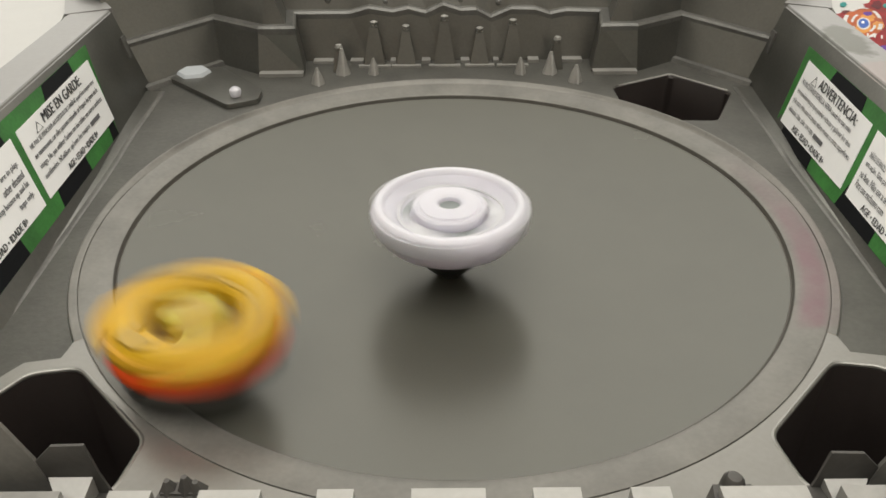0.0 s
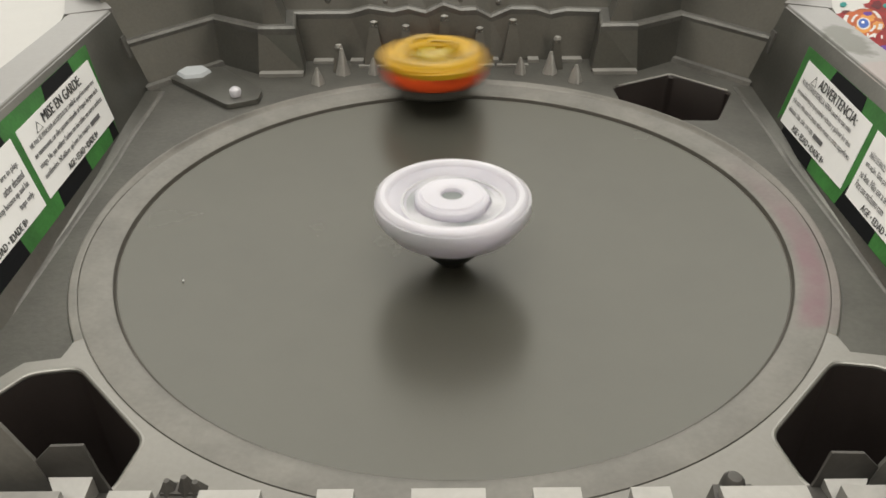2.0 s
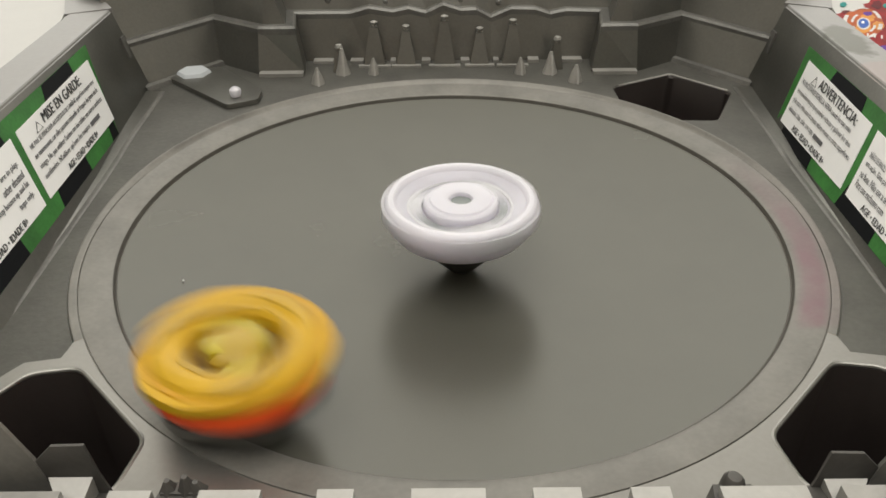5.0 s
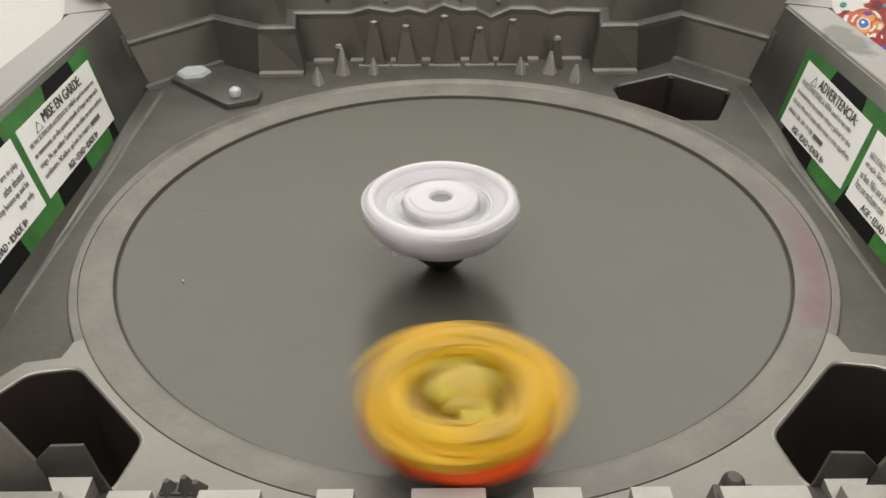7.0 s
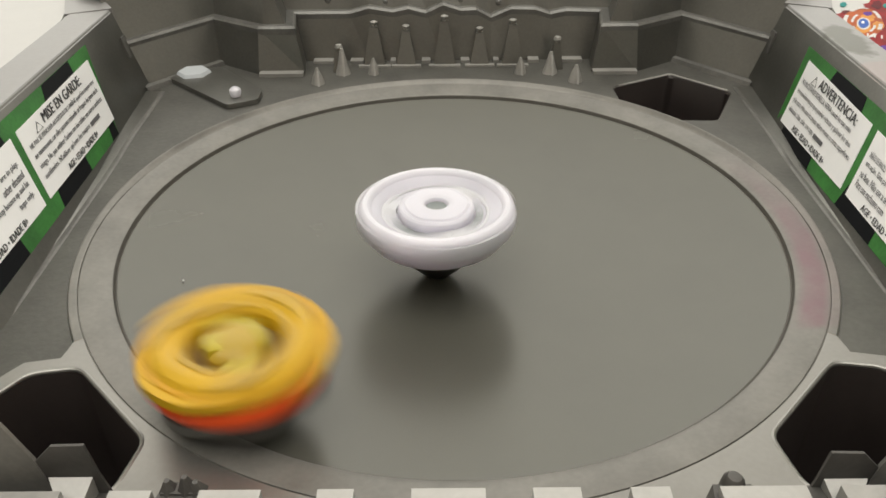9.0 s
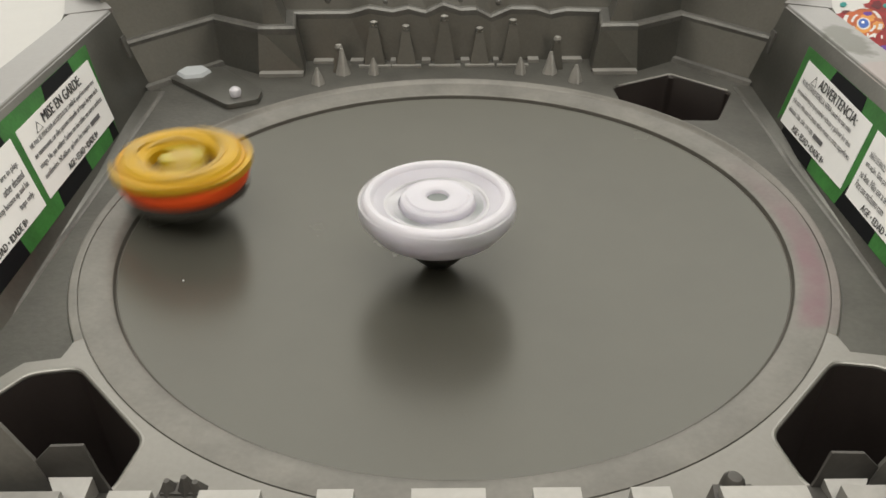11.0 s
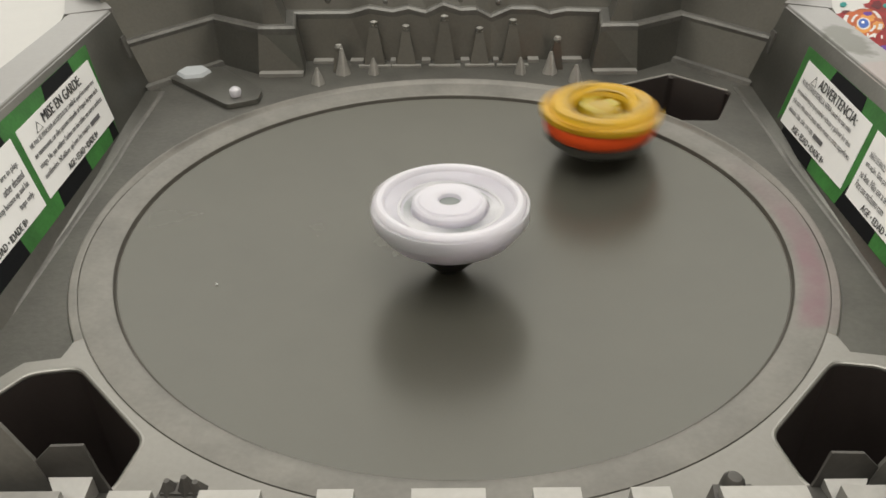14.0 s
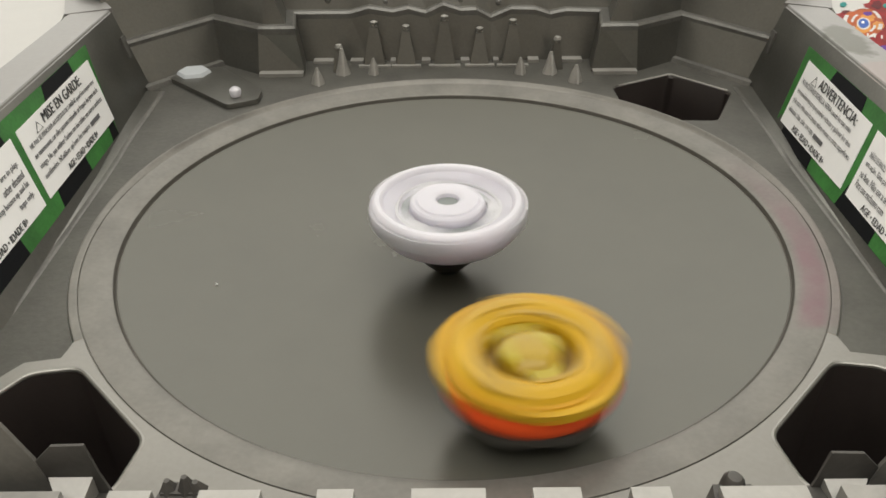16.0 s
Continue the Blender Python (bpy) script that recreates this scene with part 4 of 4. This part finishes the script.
def motions():
    # seconds, radius and angle (decimetres, degrees) of the yellow top about its orbit's centre
    orbit = [
        (0.0, 0.870, -133.8), (0.1, 0.861, -80.8), (0.2, 0.893, -31.6), (0.3, 0.945, 18.5), (0.4, 0.990, 66.0), (0.5, 1.010, 112.6), (0.6, 0.954, 159.8), (0.7, 0.887, 210.8),
        (0.8, 0.851, 262.8), (0.9, 0.888, 310.7), (1.0, 0.918, 359.6), (1.1, 0.984, 405.7), (1.2, 0.992, 450.3), (1.3, 1.014, 492.9), (1.4, 0.922, 539.6), (1.5, 0.878, 590.5),
        (1.6, 0.854, 637.0), (1.7, 0.900, 680.7), (1.8, 0.929, 727.6), (1.9, 0.993, 771.2), (2.0, 1.009, 813.4), (2.1, 0.983, 855.3), (2.2, 0.936, 898.2), (2.3, 0.874, 945.3),
        (2.4, 0.853, 991.1), (2.5, 0.885, 1034.4), (2.6, 0.919, 1078.6), (2.7, 0.960, 1119.4), (2.8, 0.997, 1160.1), (2.9, 1.015, 1199.5), (3.0, 0.952, 1240.9), (3.1, 0.900, 1285.6),
        (3.2, 0.863, 1328.7), (3.3, 0.886, 1371.5), (3.4, 0.899, 1412.0), (3.5, 0.941, 1454.2), (3.6, 0.992, 1493.4), (3.7, 1.007, 1531.8), (3.8, 0.983, 1569.5), (3.9, 0.944, 1609.0),
        (4.0, 0.887, 1650.4), (4.1, 0.860, 1693.5), (4.2, 0.878, 1734.1), (4.3, 0.912, 1775.1), (4.4, 0.955, 1814.0), (4.5, 0.987, 1851.0), (4.6, 0.998, 1886.8), (4.7, 0.985, 1922.5),
        (4.8, 0.953, 1958.9), (4.9, 0.911, 1996.9), (5.0, 0.877, 2036.7), (5.1, 0.868, 2077.7), (5.2, 0.887, 2118.2), (5.3, 0.923, 2157.0), (5.4, 0.959, 2193.8), (5.5, 0.982, 2229.1),
        (5.6, 0.985, 2263.8), (5.7, 0.968, 2298.8), (5.8, 0.937, 2334.8), (5.9, 0.901, 2372.6), (6.0, 0.875, 2411.9), (6.1, 0.872, 2451.8), (6.2, 0.892, 2490.8), (6.3, 0.924, 2528.0),
        (6.4, 0.971, 2564.1), (6.5, 0.996, 2609.7), (6.6, 0.980, 2643.8), (6.7, 0.950, 2679.4), (6.8, 0.912, 2714.8), (6.9, 0.892, 2754.7), (7.0, 0.868, 2790.5), (7.1, 0.877, 2826.4),
        (7.2, 0.907, 2861.1), (7.3, 0.922, 2895.5), (7.4, 0.954, 2930.5), (7.5, 0.952, 2964.8), (7.6, 0.988, 2996.9), (7.7, 0.957, 3031.1), (7.8, 0.933, 3065.6), (7.9, 0.888, 3103.0),
        (8.0, 0.869, 3138.5), (8.1, 0.886, 3173.0), (8.2, 0.895, 3207.9), (8.3, 0.905, 3242.1), (8.4, 0.938, 3277.0), (8.5, 0.932, 3308.9), (8.6, 0.949, 3342.0), (8.7, 0.955, 3373.5),
        (8.8, 0.925, 3406.9), (8.9, 0.905, 3440.2), (9.0, 0.871, 3476.1), (9.1, 0.860, 3510.7), (9.2, 0.887, 3543.6), (9.3, 0.899, 3578.6), (9.4, 0.916, 3612.0), (9.5, 0.929, 3644.1),
        (9.6, 0.935, 3675.1), (9.7, 0.931, 3705.9), (9.8, 0.919, 3736.9), (9.9, 0.899, 3768.8), (10.0, 0.877, 3802.0), (10.1, 0.858, 3836.6), (10.2, 0.847, 3872.2), (10.3, 0.847, 3907.6),
        (10.4, 0.857, 3941.9), (10.5, 0.870, 3974.7), (10.6, 0.882, 4006.2), (10.7, 0.887, 4036.7), (10.8, 0.887, 4067.0), (10.9, 0.882, 4097.5), (11.0, 0.870, 4128.9), (11.1, 0.855, 4161.6),
        (11.2, 0.841, 4195.6), (11.3, 0.833, 4230.5), (11.4, 0.851, 4261.1), (11.5, 0.833, 4295.1), (11.6, 0.824, 4326.9), (11.7, 0.843, 4359.8), (11.8, 0.864, 4393.0), (11.9, 0.863, 4424.2),
        (12.0, 0.883, 4454.8), (12.1, 0.850, 4487.7), (12.2, 0.837, 4517.6), (12.3, 0.824, 4551.7), (12.4, 0.801, 4584.0), (12.5, 0.798, 4615.4), (12.6, 0.795, 4646.3), (12.7, 0.795, 4679.7),
        (12.8, 0.815, 4712.1), (12.9, 0.818, 4743.3), (13.0, 0.846, 4774.0), (13.1, 0.841, 4804.8), (13.2, 0.823, 4836.6), (13.3, 0.811, 4865.7), (13.4, 0.794, 4900.7), (13.5, 0.779, 4931.6),
        (13.6, 0.775, 4962.1), (13.7, 0.787, 4991.2), (13.8, 0.774, 5022.7), (13.9, 0.768, 5054.2), (14.0, 0.801, 5086.6), (14.1, 0.777, 5116.8), (14.2, 0.796, 5147.8), (14.3, 0.804, 5177.5),
        (14.4, 0.791, 5208.5), (14.5, 0.775, 5239.2), (14.6, 0.776, 5270.8), (14.7, 0.770, 5300.7), (14.8, 0.764, 5329.7), (14.9, 0.766, 5357.6), (15.0, 0.743, 5389.6), (15.1, 0.755, 5421.6),
        (15.2, 0.777, 5452.6), (15.3, 0.770, 5481.9), (15.4, 0.761, 5512.0), (15.5, 0.779, 5540.6), (15.6, 0.774, 5570.1), (15.7, 0.764, 5599.3), (15.8, 0.748, 5626.5), (15.9, 0.742, 5654.9),
        (16.0, 0.746, 5682.4)]
    # seconds, x and y of the white top
    drift = [
        (0.0, -0.008, -0.118), (0.1, 0.086, -0.107), (0.2, 0.131, -0.025), (0.3, 0.122, 0.047), (0.4, 0.059, 0.080), (0.5, -0.013, 0.036), (0.6, -0.055, -0.063), (0.7, -0.041, -0.144),
        (0.8, 0.004, -0.210), (0.9, 0.061, -0.237), (1.0, 0.101, -0.213), (1.1, 0.104, -0.161), (1.2, 0.053, -0.106), (1.3, -0.014, -0.078), (1.4, -0.082, -0.104), (1.5, -0.121, -0.144),
        (1.6, -0.119, -0.197), (1.7, -0.086, -0.222), (1.8, -0.034, -0.210), (1.9, -0.001, -0.145), (2.0, -0.000, -0.063), (2.1, -0.041, 0.008), (2.2, -0.091, 0.008), (2.3, -0.125, 0.007),
        (2.4, -0.116, -0.049), (2.5, -0.075, -0.077), (2.6, -0.021, -0.091), (2.7, 0.033, -0.064), (2.8, 0.062, -0.037), (2.9, 0.056, -0.008), (3.0, 0.035, -0.008), (3.1, 0.001, -0.008),
        (3.2, -0.014, -0.078), (3.3, -0.008, -0.131), (3.4, 0.017, -0.172), (3.5, 0.044, -0.172), (3.6, 0.064, -0.160), (3.7, 0.052, -0.133), (3.8, 0.019, -0.118), (3.9, -0.022, -0.104),
        (4.0, -0.061, -0.117), (4.1, -0.081, -0.131), (4.2, -0.081, -0.145), (4.5, -0.030, -0.198), (4.7, 0.044, -0.159), (5.0, 0.026, -0.091), (5.2, -0.048, -0.101), (5.5, -0.058, -0.169),
        (5.7, -0.002, -0.179), (6.0, 0.040, -0.131), (6.2, 0.026, -0.111), (6.3, 0.005, -0.118), (6.4, -0.014, -0.105), (6.5, -0.055, -0.091), (6.6, -0.068, -0.090), (6.7, -0.074, -0.118),
        (6.8, -0.055, -0.117), (6.9, -0.041, -0.104), (7.0, -0.034, -0.077), (7.1, -0.034, -0.063), (7.2, -0.041, -0.050), (7.3, -0.048, -0.063), (7.4, -0.034, -0.063), (7.5, -0.014, -0.091),
        (7.6, 0.013, -0.064), (7.7, 0.020, -0.064), (7.8, 0.013, -0.064), (7.9, -0.000, -0.063), (8.0, -0.014, -0.091), (8.1, -0.008, -0.105), (8.2, -0.008, -0.118), (8.3, -0.008, -0.118),
        (8.4, -0.001, -0.135), (8.5, -0.008, -0.135), (8.6, -0.015, -0.135), (8.7, -0.034, -0.121), (8.8, -0.047, -0.121), (8.9, -0.055, -0.120), (9.0, -0.047, -0.121), (9.1, -0.034, -0.121),
        (9.2, -0.034, -0.080), (11.3, -0.041, -0.080), (11.5, -0.034, -0.080), (12.0, -0.014, -0.095), (12.5, -0.008, -0.095), (13.0, -0.034, -0.094), (13.5, -0.034, -0.107), (14.0, -0.008, -0.095),
        (14.5, -0.021, -0.095), (15.0, -0.022, -0.107), (15.5, -0.021, -0.095), (16.0, -0.014, -0.095)]

    def stand(x, y, up, lean, spin):
        """A top whose disc centre is over x, y: it leans towards the middle and its tip touches the dish."""
        r = math.hypot(x, y)
        to_middle = Vector((-x, -y, 0)) / max(r, 1e-6)
        k = min(1.0, r / 0.3)
        axis = (Vector((0, 0, 1)) + to_middle * math.tan(radians(lean * k))).normalized()
        tip = Vector((x, y, 0)) - axis * up
        q = min(math.hypot(tip.x, tip.y), 0.994)
        tip.z = dish_z(q) + 0.001
        turn = Vector((0, 0, 1)).rotation_difference(axis).to_matrix().to_4x4()
        return Matrix.Translation(tip * U) @ turn @ Matrix.Rotation(radians(spin), 4, "Z")

    fast, calm, whirl = [], [], []
    for i in range(481):
        t = i / 30
        r, a = smooth_at(orbit, t)
        x, y = r * math.cos(radians(a)), -0.03 + r * math.sin(radians(a))
        fast.append((t, stand(x, y, 0.200, 2.5, -82 * i)))
        whirl.append((t, pose(0, 0, 0, 0, 0, -80 * i)))
        x, y = smooth_at(drift, t)
        y += 0.015
        calm.append((t, stand(x, y, 0.247, 2, -74 * i) @ pose(0, 0, 0.0204 * U)))
    early, late = pose(-0.07869, -0.02388, -0.00514), pose(-0.06944, -0.02318, -0.00699)
    walk(crumb, [(0.0, early), (11.6, early), (11.9, late), (16.0, late)])
    walk(yellow, fast)
    walk(white, calm)
    # the layers turn faster than a quarter turn a step: they spin on their spinning bodies
    walk(yellow_layer, whirl)
    walk(white_layer, whirl)


motions()
